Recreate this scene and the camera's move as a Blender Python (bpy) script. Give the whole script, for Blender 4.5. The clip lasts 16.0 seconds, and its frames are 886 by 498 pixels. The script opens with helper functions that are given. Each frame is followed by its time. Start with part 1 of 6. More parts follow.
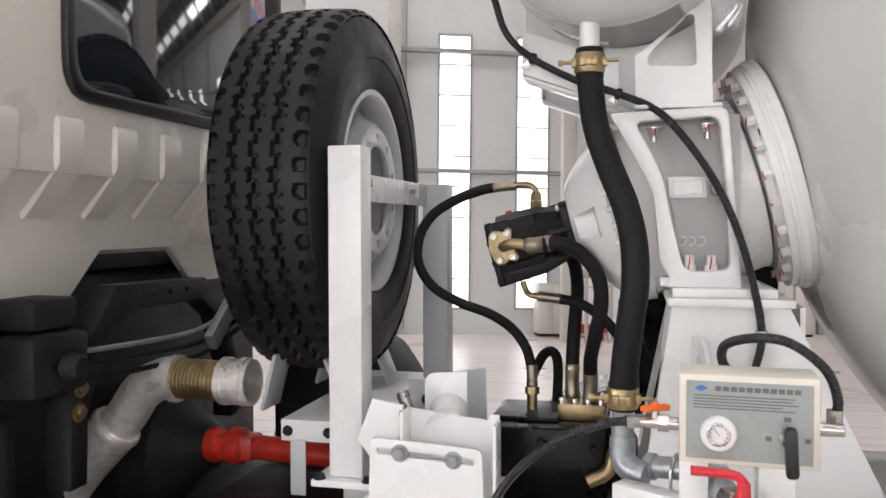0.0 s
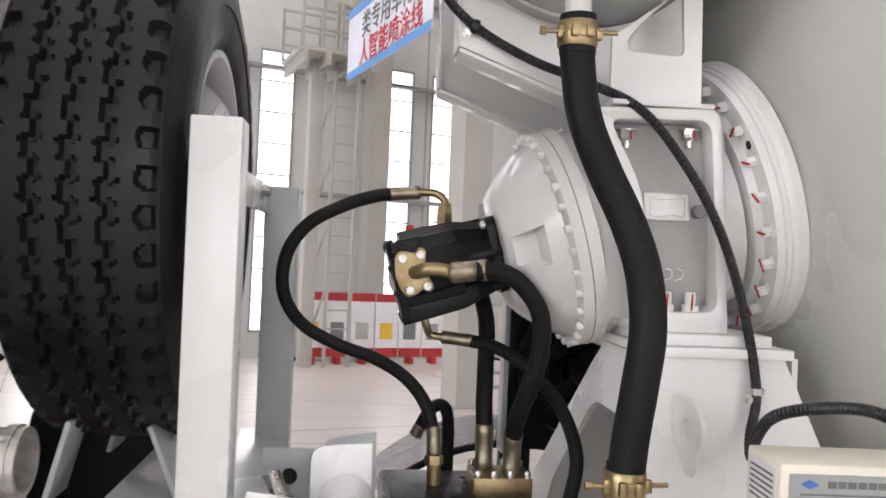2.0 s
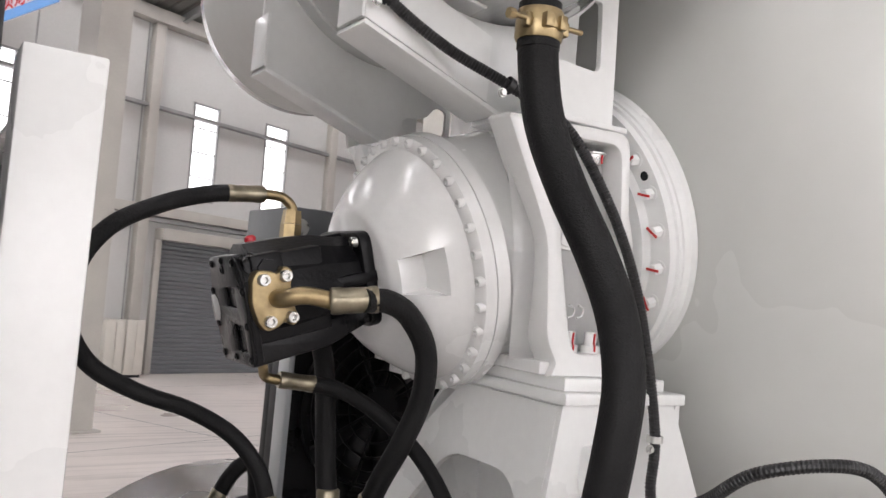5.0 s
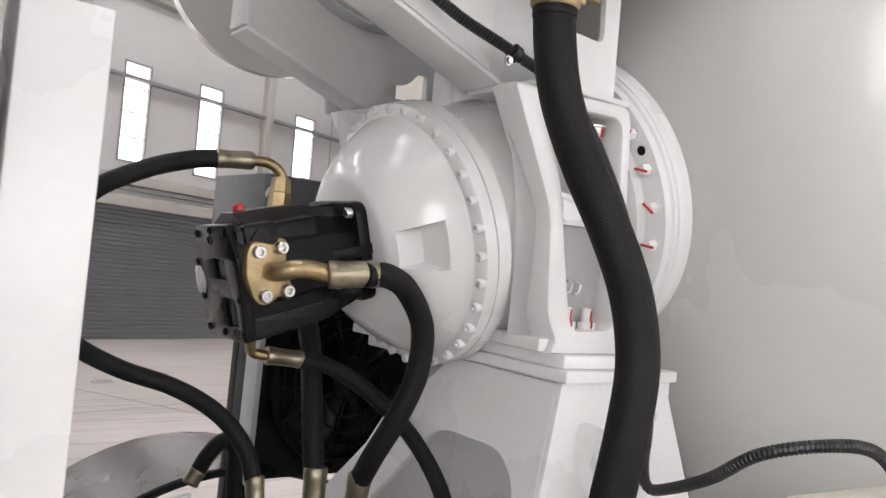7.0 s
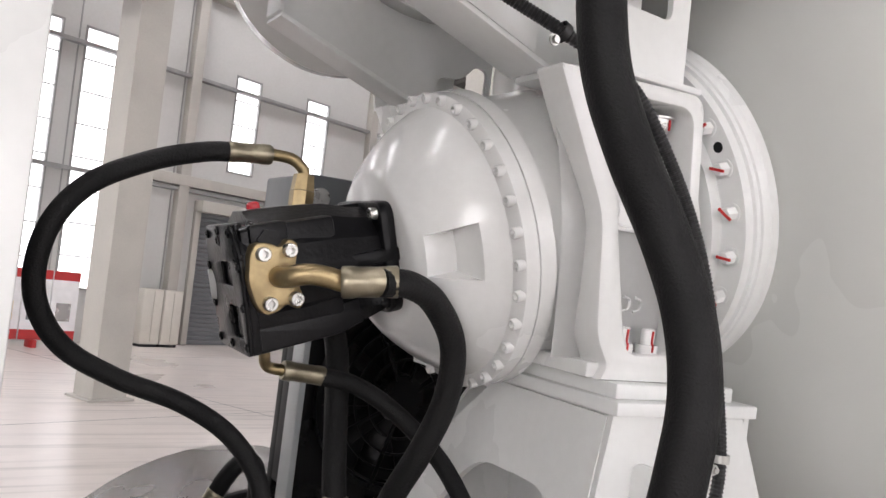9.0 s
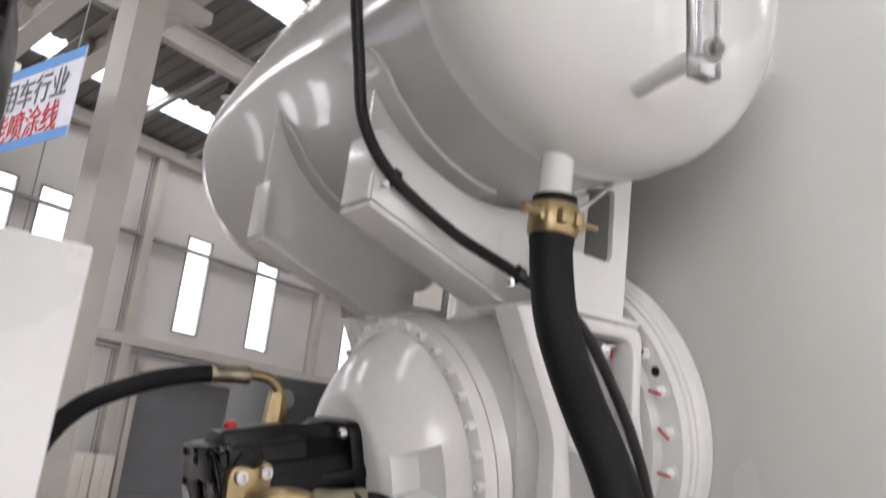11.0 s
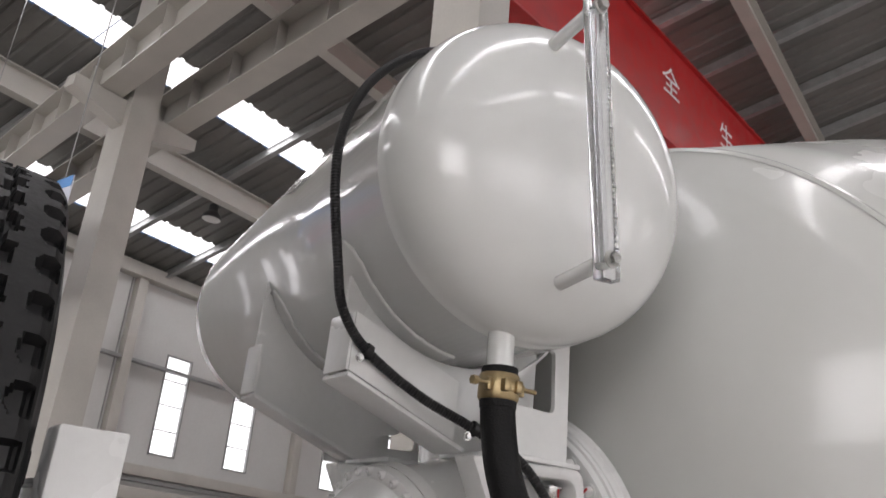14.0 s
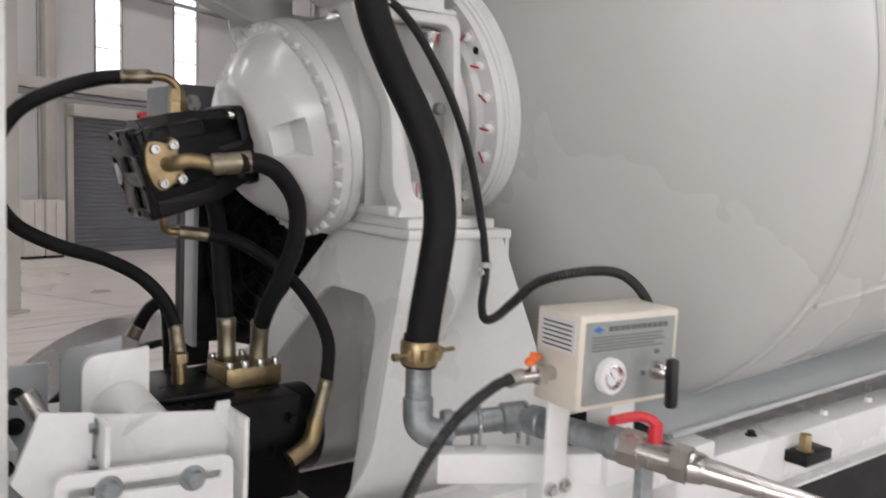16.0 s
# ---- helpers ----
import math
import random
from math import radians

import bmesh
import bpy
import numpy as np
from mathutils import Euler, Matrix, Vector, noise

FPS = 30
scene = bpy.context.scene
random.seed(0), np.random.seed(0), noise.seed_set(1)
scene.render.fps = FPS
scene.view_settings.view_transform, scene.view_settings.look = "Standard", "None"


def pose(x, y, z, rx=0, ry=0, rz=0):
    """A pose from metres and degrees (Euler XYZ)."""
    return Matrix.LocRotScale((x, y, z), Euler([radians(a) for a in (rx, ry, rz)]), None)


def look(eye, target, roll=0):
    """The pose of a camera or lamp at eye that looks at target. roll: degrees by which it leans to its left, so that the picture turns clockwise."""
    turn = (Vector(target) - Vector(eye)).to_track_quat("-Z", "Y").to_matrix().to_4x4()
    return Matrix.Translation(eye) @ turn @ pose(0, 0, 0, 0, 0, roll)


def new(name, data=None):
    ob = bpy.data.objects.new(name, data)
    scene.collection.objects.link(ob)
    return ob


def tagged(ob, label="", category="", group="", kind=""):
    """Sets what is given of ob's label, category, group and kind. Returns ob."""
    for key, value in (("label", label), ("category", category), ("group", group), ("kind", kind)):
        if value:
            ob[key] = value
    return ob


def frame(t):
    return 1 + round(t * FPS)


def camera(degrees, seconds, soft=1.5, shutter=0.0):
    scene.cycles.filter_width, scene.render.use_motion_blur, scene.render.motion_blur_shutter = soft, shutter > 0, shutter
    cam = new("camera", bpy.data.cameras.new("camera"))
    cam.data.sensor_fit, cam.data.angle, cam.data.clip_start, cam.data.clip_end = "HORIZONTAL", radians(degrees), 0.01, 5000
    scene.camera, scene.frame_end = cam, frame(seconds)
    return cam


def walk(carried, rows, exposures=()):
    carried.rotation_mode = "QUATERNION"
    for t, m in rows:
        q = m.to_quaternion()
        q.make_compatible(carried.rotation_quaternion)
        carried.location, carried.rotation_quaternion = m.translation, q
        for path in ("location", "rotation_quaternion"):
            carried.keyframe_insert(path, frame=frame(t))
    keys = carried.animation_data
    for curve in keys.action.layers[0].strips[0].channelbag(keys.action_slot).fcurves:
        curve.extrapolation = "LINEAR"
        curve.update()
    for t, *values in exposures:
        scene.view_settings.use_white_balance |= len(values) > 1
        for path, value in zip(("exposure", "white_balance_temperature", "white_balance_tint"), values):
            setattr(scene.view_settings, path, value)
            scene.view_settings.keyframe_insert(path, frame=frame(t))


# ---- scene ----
cam = camera(56.41, 16.0, shutter=0.4)
PATH = [
    (0, (-0.0679, 0.0507, 2.0715), (-0.4123, 2.0205, 2.1046), 0.59),
    (0.5, (-0.0939, 0.2487, 2.1057), (-0.4256, 2.2210, 2.1210), 0.66),
    (1, (-0.2795, 0.3807, 2.1114), (-0.3975, 2.3770, 2.1353), 0.75),
    (1.5, (-0.4498, 0.4809, 2.1053), (-0.2862, 2.4732, 2.1670), 1.79),
    (2, (-0.5093, 0.6165, 2.0817), (-0.1952, 2.5891, 2.1818), 2.22),
    (2.5, (-0.5598, 0.7630, 2.1033), (-0.0812, 2.7011, 2.2246), 2.60),
    (3, (-0.7138, 0.8695, 2.1087), (0.0110, 2.7291, 2.2383), 2.84),
    (3.5, (-0.8301, 0.9461, 2.1083), (0.0659, 2.7295, 2.2378), 3.34),
    (4, (-0.8147, 1.0124, 2.1035), (0.1651, 2.7511, 2.2335), 3.53),
    (4.2, (-0.8146, 1.0347, 2.0907), (0.2002, 2.7509, 2.2488), 3.47),
    (6.5, (-0.9687, 1.1882, 2.1004), (0.3692, 2.6680, 2.2424), 3.94),
    (7, (-0.9131, 1.2086, 2.0998), (0.3860, 2.7251, 2.2122), 4.19),
    (7.5, (-0.7755, 1.2289, 2.1021), (0.4377, 2.8147, 2.2177), 5.40),
    (8, (-0.7123, 1.2613, 2.1101), (0.4093, 2.9135, 2.2201), 5.66),
    (8.2, (-0.7165, 1.2765, 2.1040), (0.3842, 2.9427, 2.2153), 5.52),
    (10.5, (-0.7419, 1.2448, 2.1332), (0.4032, 2.8651, 2.3850), 6.81),
    (11, (-0.8373, 1.1832, 2.1818), (0.2964, 2.7468, 2.7011), 6.34),
    (11.5, (-0.9503, 1.1387, 2.2031), (0.2115, 2.6109, 2.8981), 6.00),
    (12, (-0.9820, 1.1113, 2.2201), (0.1830, 2.5173, 3.0362), 5.10),
    (12.5, (-0.9896, 1.1007, 2.2224), (0.1760, 2.4787, 3.0841), 4.74),
    (13, (-0.9944, 1.0925, 2.2145), (0.1717, 2.4688, 3.0782), 4.74),
    (13.5, (-0.9846, 1.0362, 2.2090), (0.1542, 2.4511, 3.0465), 4.63),
    (14, (-0.9891, 0.9422, 2.2030), (0.1112, 2.4230, 2.9753), 4.74),
    (14.5, (-1.0638, 0.9179, 2.1898), (0.0917, 2.4430, 2.7721), 4.42),
    (15, (-1.1045, 0.9005, 2.1239), (0.1932, 2.4019, 2.3719), 2.89),
    (15.5, (-1.0829, 0.8581, 2.0996), (0.2599, 2.3402, 2.1119), 2.10),
    (16, (-0.9507, 0.7527, 2.0721), (0.3627, 2.2550, 1.9368), 1.17),
]
EXPOSURES = [(0.0, -0.1), (2.0, -0.08), (3.5, -0.02), (7.0, 0.06), (8.2, 0.06), (10.3, -0.05), (11.0, -0.25), (12.0, -0.66), (13.5, -0.66), (14.5, -0.66), (15.2, -0.48), (16.0, -0.4)]
walk(cam, [(t, look(eye, target, roll)) for t, eye, target, roll in PATH], exposures=[(t, stops, 6500, 16) for t, stops in EXPOSURES])

# ---- world, sky and exposure ----
world = bpy.data.worlds.new("world")
scene.world = world
world.use_nodes = True
wn = world.node_tree.nodes
sky = wn.new("ShaderNodeTexSky")
sky.sky_type = 'NISHITA'
sky.sun_disc = False
sky.sun_elevation = radians(50)
sky.sun_rotation = radians(200)
world.node_tree.links.new(sky.outputs[0], wn["Background"].inputs[0])
wn["Background"].inputs[1].default_value = 0.1
scene.view_settings.exposure = 0.0

# the hall stands turned against the truck: u along its end wall, v away from the camera
TH = radians(16.79)
HALL = Matrix.Rotation(TH, 4, 'Z') @ Matrix.Diagonal((1.685, 1.47, 1.6, 1))
WALL_V = 16.2
ROOF0, SLOPE = 7.0, 0.2


def roof_z(v):
    return ROOF0 + SLOPE * (WALL_V - v) if v > 1 else ROOF0 + SLOPE * (WALL_V - 1) - SLOPE * (1 - v)


def area_lamp(name, m, sx, sy, power, colour=(1, 1, 1)):
    data = bpy.data.lights.new(name, 'AREA')
    data.shape, data.size, data.size_y = 'RECTANGLE', sx, sy
    data.energy, data.color = power, colour
    ob = new(name, data)
    ob.matrix_world = m
    return ob


# daylight enters by the rooflight strips
for v, power in ((14.79, 560), (11.0, 640), (5.2, 740), (-0.6, 1030), (-6.5, 1030)):
    tilt = math.atan(SLOPE) * (1 if v > 1 else -1)
    area_lamp("rooflight_daylight", HALL @ Matrix.Translation((4.0, v, roof_z(v) - 0.06)) @ Matrix.Rotation(-tilt, 4, 'X'), 20.0, 0.6, power, (1.0, 1.0, 1.0))
# fill lamps at assumed windows out of view, behind and left of the camera
area_lamp("window_daylight", HALL @ Matrix.Translation((2.0, -13.7, 3.2)) @ Matrix.Rotation(radians(90), 4, 'X'), 24.0, 4.5, 1800, (1.0, 0.99, 0.97))
# the west one is added to brighten the drum
area_lamp("window_daylight", HALL @ Matrix.Translation((-15.7, 0.0, 3.6)) @ Matrix.Rotation(radians(-90), 4, 'Z') @ Matrix.Rotation(radians(90), 4, 'X'), 22.0, 5.0, 5700, (1.0, 0.99, 0.97))


# ---- materials ----
def material(name, colour, rough=0.5, metal=0.0, grain=0.06, grain_size=40.0, bump=0.02, stain=0.1, stain_size=3.0, coat=0.0, random_value=0.0, spec=0.5):
    m = bpy.data.materials.new(name)
    m.use_nodes = True
    nt = m.node_tree
    b = nt.nodes["Principled BSDF"]
    b.inputs["Roughness"].default_value = rough
    b.inputs["Metallic"].default_value = metal
    b.inputs["Specular IOR Level"].default_value = spec
    if coat:
        b.inputs["Coat Weight"].default_value = coat
        b.inputs["Coat Roughness"].default_value = 0.04
    co = nt.nodes.new("ShaderNodeTexCoord")
    fine = nt.nodes.new("ShaderNodeTexNoise")
    fine.inputs["Scale"].default_value = grain_size
    fine.inputs["Detail"].default_value = 4
    large = nt.nodes.new("ShaderNodeTexNoise")
    large.inputs["Scale"].default_value = stain_size
    large.inputs["Detail"].default_value = 5
    nt.links.new(co.outputs["Object"], fine.inputs["Vector"])
    nt.links.new(co.outputs["Object"], large.inputs["Vector"])
    val = []
    for node, amount in ((fine, grain), (large, stain)):
        mr = nt.nodes.new("ShaderNodeMapRange")
        mr.inputs["From Min"].default_value = 0.3
        mr.inputs["From Max"].default_value = 0.7
        mr.inputs["To Min"].default_value = 1 - amount
        mr.inputs["To Max"].default_value = 1 + amount * 0.5
        nt.links.new(node.outputs["Fac"], mr.inputs["Value"])
        val.append(mr)
    mul = nt.nodes.new("ShaderNodeMath")
    mul.operation = 'MULTIPLY'
    nt.links.new(val[0].outputs[0], mul.inputs[0])
    nt.links.new(val[1].outputs[0], mul.inputs[1])
    last = mul
    if random_value:
        info = nt.nodes.new("ShaderNodeObjectInfo")
        rr = nt.nodes.new("ShaderNodeMapRange")
        rr.inputs["To Min"].default_value = 1 - random_value
        rr.inputs["To Max"].default_value = 1 + random_value
        nt.links.new(info.outputs["Random"], rr.inputs["Value"])
        m2 = nt.nodes.new("ShaderNodeMath")
        m2.operation = 'MULTIPLY'
        nt.links.new(mul.outputs[0], m2.inputs[0])
        nt.links.new(rr.outputs[0], m2.inputs[1])
        last = m2
    mix = nt.nodes.new("ShaderNodeVectorMath")
    mix.operation = 'SCALE'
    mix.inputs[0].default_value = colour
    nt.links.new(last.outputs[0], mix.inputs["Scale"])
    nt.links.new(mix.outputs[0], b.inputs["Base Color"])
    rough_map = nt.nodes.new("ShaderNodeMapRange")
    rough_map.inputs["From Min"].default_value = 0.3
    rough_map.inputs["From Max"].default_value = 0.7
    rough_map.inputs["To Min"].default_value = max(0.02, rough * 0.8)
    rough_map.inputs["To Max"].default_value = min(1.0, rough * 1.25)
    nt.links.new(large.outputs["Fac"], rough_map.inputs["Value"])
    nt.links.new(rough_map.outputs[0], b.inputs["Roughness"])
    if bump:
        bp = nt.nodes.new("ShaderNodeBump")
        bp.inputs["Strength"].default_value = bump
        bp.inputs["Distance"].default_value = 0.01
        nt.links.new(fine.outputs["Fac"], bp.inputs["Height"])
        nt.links.new(bp.outputs[0], b.inputs["Normal"])
    return m


def emitter(name, colour, strength):
    m = bpy.data.materials.new(name)
    m.use_nodes = True
    nt = m.node_tree
    nt.nodes.remove(nt.nodes["Principled BSDF"])
    e = nt.nodes.new("ShaderNodeEmission")
    e.inputs[0].default_value = (*colour, 1)
    e.inputs[1].default_value = strength
    nt.links.new(e.outputs[0], nt.nodes["Material Output"].inputs[0])
    return m


WHITE = material("white_enamel", (0.80, 0.81, 0.80), 0.28, grain=0.02, grain_size=60, bump=0.02, stain=0.03, coat=0.35)
TANKW = material("white_tank_enamel", (0.72, 0.735, 0.72), 0.2, grain=0.015, grain_size=25, bump=0.015, stain=0.03, stain_size=2, coat=0.6)
DRUMW = material("pale_drum_enamel", (0.574, 0.583, 0.561), 0.26, grain=0.012, grain_size=18, bump=0.02, stain=0.0, stain_size=0.6, coat=0.4)
CASTW = material("white_cast_enamel", (0.78, 0.785, 0.775), 0.24, grain=0.02, grain_size=70, bump=0.04, stain=0.04, coat=0.4)
CABW = material("ivory_cab_paint", (0.64, 0.62, 0.55), 0.3, grain=0.02, stain=0.05, coat=0.4)
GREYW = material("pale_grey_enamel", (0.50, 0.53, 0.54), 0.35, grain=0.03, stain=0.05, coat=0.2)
RUBBER = material("black_tyre_rubber", (0.011, 0.011, 0.012), 0.5, grain=0.25, grain_size=90, bump=0.12, stain=0.3, stain_size=8, spec=0.4)
HOSE = material("black_hose_rubber", (0.009, 0.009, 0.0095), 0.6, grain=0.25, grain_size=300, bump=0.25, stain=0.25, stain_size=14, spec=0.25)
CONDUIT = material("black_corrugated_plastic", (0.012, 0.012, 0.013), 0.38, grain=0.2, stain=0.2)
BLACKP = material("black_machine_paint", (0.006, 0.006, 0.007), 0.3, grain=0.2, grain_size=120, bump=0.1, stain=0.2, stain_size=12)
DARK = material("dark_chassis_paint", (0.016, 0.017, 0.019), 0.5, grain=0.3, grain_size=60, stain=0.4, stain_size=6)
for dull in (BLACKP, DARK):
    for node in dull.node_tree.nodes:
        if node.type == 'BSDF_PRINCIPLED':
            node.inputs["Specular IOR Level"].default_value = 0.22
BRASS = material("yellow_zinc_plating", (0.42, 0.325, 0.18), 0.36, 0.9, grain=0.15, grain_size=80, stain=0.25, stain_size=25)
CRIMP = material("olive_zinc_ferrule", (0.36, 0.32, 0.235), 0.34, 0.9, grain=0.12, grain_size=90, stain=0.2, stain_size=30)
ZINC = material("bright_zinc_steel", (0.62, 0.62, 0.60), 0.28, 0.95, grain=0.1, stain=0.2, stain_size=25)
GALV = material("galvanised_pipe", (0.36, 0.39, 0.40), 0.45, 0.7, grain=0.15, grain_size=60, stain=0.25, stain_size=15)
STEEL = material("brushed_stainless_steel", (0.62, 0.60, 0.57), 0.25, 1.0, grain=0.08, grain_size=30, stain=0.15, stain_size=10)
EXH = material("exhaust_aluminised_steel", (0.86, 0.83, 0.79), 0.32, 0.45, grain=0.2, grain_size=40, bump=0.1, stain=0.3, stain_size=12)
RIM = material("silver_wheel_paint", (0.66, 0.67, 0.68), 0.35, 0.25, grain=0.05, stain=0.1)
REDM = material("red_mark_paint", (0.55, 0.02, 0.02), 0.5, grain=0.1)
REDH = material("red_handle_plastic", (0.62, 0.015, 0.03), 0.3, grain=0.05, coat=0.3)
REDC = material("red_crane_paint", (0.42, 0.02, 0.02), 0.45, grain=0.05, stain=0.2)
REDD = material("red_shaft_paint", (0.55, 0.03, 0.015), 0.4, grain=0.15, stain=0.3, stain_size=10)
ORANGE = material("orange_tap_plastic", (0.85, 0.16, 0.02), 0.35, grain=0.05)
CREAM = material("cream_box_enamel", (0.72, 0.68, 0.58), 0.4, grain=0.03, stain=0.06, stain_size=8)
PLATE = material("brushed_label_plate", (0.34, 0.37, 0.355), 0.32, 0.4, grain=0.06, grain_size=90, stain=0.1)
INK = material("dark_print", (0.13, 0.14, 0.14), 0.6, grain=0.1)
INKB = material("blue_print", (0.05, 0.17, 0.5), 0.6, grain=0.1)
INKR = material("red_print", (0.55, 0.03, 0.04), 0.6, grain=0.1)
PAPER = material("white_paper", (0.75, 0.75, 0.76), 0.6, grain=0.03)
CLEAR = bpy.data.materials.new("clear_acrylic")
CLEAR.use_nodes = True
cb = CLEAR.node_tree.nodes["Principled BSDF"]
cb.inputs["Base Color"].default_value = (0.93, 0.94, 0.95, 1)
cb.inputs["Roughness"].default_value = 0.12
cb.inputs["IOR"].default_value = 1.25
cb.inputs["Transmission Weight"].default_value = 0.92
GLASSD = material("dark_cab_glass", (0.012, 0.016, 0.02), 0.04, grain=0.02, bump=0, stain=0.05, coat=1.0, spec=1.0)
WALLP = material("pale_wall_panel", (0.50, 0.505, 0.49), 0.5, grain=0.03, grain_size=12, stain=0.07, stain_size=0.6, random_value=0.03)
COLP = material("grey_beige_column_paint", (0.40, 0.385, 0.35), 0.5, grain=0.04, stain=0.1, stain_size=1.5)
GIRT = material("galvanised_girt", (0.30, 0.305, 0.30), 0.45, 0.3, grain=0.1, stain=0.2)
ROOFM = material("grey_roof_sheet", (0.15, 0.148, 0.138), 0.55, 0.1, grain=0.06, grain_size=8, stain=0.2, stain_size=0.7)
SHUT = material("grey_roller_shutter", (0.155, 0.165, 0.175), 0.45, 0.2, grain=0.05, stain=0.12, stain_size=1.2)
DAYPANE = emitter("bright_daylight_pane", (1.0, 1.0, 1.0), 3.2)
FLOORM = material("polished_concrete", (0.62, 0.565, 0.53), 0.32, grain=0.06, grain_size=3.0, bump=0.02, stain=0.16, stain_size=0.35)
BANNERM = material("white_banner_cloth", (0.66, 0.68, 0.76), 0.7, grain=0.03)
BANNERB = material("blue_banner_edge", (0.12, 0.30, 0.62), 0.7, grain=0.03)
CABINET = material("beige_steel_cabinet", (0.52, 0.50, 0.45), 0.5, grain=0.03, stain=0.06)
YELLOW = material("yellow_stripe_paint", (0.75, 0.48, 0.05), 0.5, grain=0.05)
GUARDM = material("dark_polished_sheet", (0.36, 0.345, 0.335), 0.24, 0.7, grain=0.04, stain=0.15, stain_size=4)
LAMPM = material("lamp_housing_grey", (0.10, 0.10, 0.10), 0.4)
LENSM = material("frosted_lamp_lens", (0.6, 0.6, 0.58), 0.4)


nt = FLOORM.node_tree
fb = nt.nodes["Principled BSDF"]
src = fb.inputs["Base Color"].links[0].from_socket
tc = nt.nodes.new("ShaderNodeTexCoord")
mp = nt.nodes.new("ShaderNodeMapping")
mp.inputs["Rotation"].default_value = (0, 0, radians(-38))
mp.inputs["Scale"].default_value = (0.25, 5.0, 1.0)
streak = nt.nodes.new("ShaderNodeTexNoise")
streak.inputs["Scale"].default_value = 1.2
streak.inputs["Detail"].default_value = 6
ramp = nt.nodes.new("ShaderNodeMapRange")
ramp.inputs["From Min"].default_value = 0.52
ramp.inputs["From Max"].default_value = 0.68
ramp.inputs["To Min"].default_value = 1.0
ramp.inputs["To Max"].default_value = 0.72
vm = nt.nodes.new("ShaderNodeVectorMath")
vm.operation = 'SCALE'
nt.links.new(tc.outputs["Object"], mp.inputs["Vector"])
nt.links.new(mp.outputs[0], streak.inputs["Vector"])
nt.links.new(streak.outputs["Fac"], ramp.inputs["Value"])
nt.links.new(src, vm.inputs[0])
nt.links.new(ramp.outputs[0], vm.inputs["Scale"])
nt.links.new(vm.outputs[0], fb.inputs["Base Color"])


# ---- building helpers ----
def part(name, bm, mat, parent=None, label="", smooth=40):
    """One mesh object out of a bmesh; faces shade smooth up to that angle."""
    me = bpy.data.meshes.new(name)
    bmesh.ops.recalc_face_normals(bm, faces=bm.faces[:])
    if smooth:
        for f in bm.faces:
            f.smooth = True
        for e in bm.edges:
            if len(e.link_faces) == 2 and e.calc_face_angle(0) > radians(smooth):
                e.smooth = False
    bm.to_mesh(me)
    bm.free()
    me.materials.append(mat)
    ob = new(name, me)
    if parent is not None:
        ob.parent = parent
    if label:
        ob["label"] = label
    return ob


# the truck leans a little against the hall, so its things share one frame
TRUCK = Matrix.Translation((0.0565, 2.3183, 2.1583)) @ Matrix.Rotation(radians(4.373), 4, Vector((0.6437, -0.0352, -0.7644))) @ Matrix.Translation((0, -2.3, -2.1))
base = {"frame": Matrix.Identity(4)}


def thing(name, label, category, group="", kind=""):
    ob = new(name)
    ob.empty_display_size = 0.1
    ob.matrix_world = base["frame"]
    return tagged(ob, label, category, group, kind)


def box(x0, x1, y0, y1, z0, z1, bevel=0.0, m=None, bm=None, segs=2):
    own = bmesh.new()
    bmesh.ops.create_cube(own, size=1)
    for v in own.verts:
        v.co = Vector((x0 + (v.co.x + .5) * (x1 - x0), y0 + (v.co.y + .5) * (y1 - y0), z0 + (v.co.z + .5) * (z1 - z0)))
    if bevel:
        bmesh.ops.bevel(own, geom=own.edges[:], offset=bevel, segments=segs, affect='EDGES', profile=0.5)
    if m is not None:
        bmesh.ops.transform(own, matrix=m, verts=own.verts)
    return join(bm, own)


def join(bm, own):
    if bm is None:
        return own
    me = bpy.data.meshes.new("tmp")
    own.to_mesh(me)
    own.free()
    bm.from_mesh(me)
    bpy.data.meshes.remove(me)
    return bm


def lathe(profile, m=None, segs=48, bm=None, closed=False):
    """Turn a profile of (along, radius) round the local x axis."""
    own = bmesh.new()
    rings = []
    for s, r in profile:
        if r < 1e-5:
            rings.append([own.verts.new((s, 0, 0))])
        else:
            rings.append([own.verts.new((s, r * math.cos(2 * math.pi * k / segs), r * math.sin(2 * math.pi * k / segs))) for k in range(segs)])
    pairs = list(zip(rings, rings[1:]))
    if closed:
        pairs.append((rings[-1], rings[0]))
    for a, b in pairs:
        for k in range(segs):
            j = (k + 1) % segs
            if len(a) == 1 and len(b) == 1:
                continue
            if len(a) == 1:
                own.faces.new((a[0], b[j], b[k]))
            elif len(b) == 1:
                own.faces.new((a[k], a[j], b[0]))
            else:
                own.faces.new((a[k], a[j], b[j], b[k]))
    if not closed:
        for ring in (rings[0], rings[-1]):
            if len(ring) > 2:
                own.faces.new(ring)
    if m is not None:
        bmesh.ops.transform(own, matrix=m, verts=own.verts)
    return join(bm, own)


def smooth_path(points, per=10):
    pts = [Vector(p) for p in points]
    pts = [2 * pts[0] - pts[1]] + pts + [2 * pts[-1] - pts[-2]]
    out = []
    for i in range(1, len(pts) - 2):
        p0, p1, p2, p3 = pts[i - 1:i + 3]
        for k in range(per):
            t = k / per
            out.append(0.5 * ((2 * p1) + (p2 - p0) * t + (2 * p0 - 5 * p1 + 4 * p2 - p3) * t * t + (3 * p1 - p0 - 3 * p2 + p3) * t ** 3))
    out.append(pts[-2])
    return out


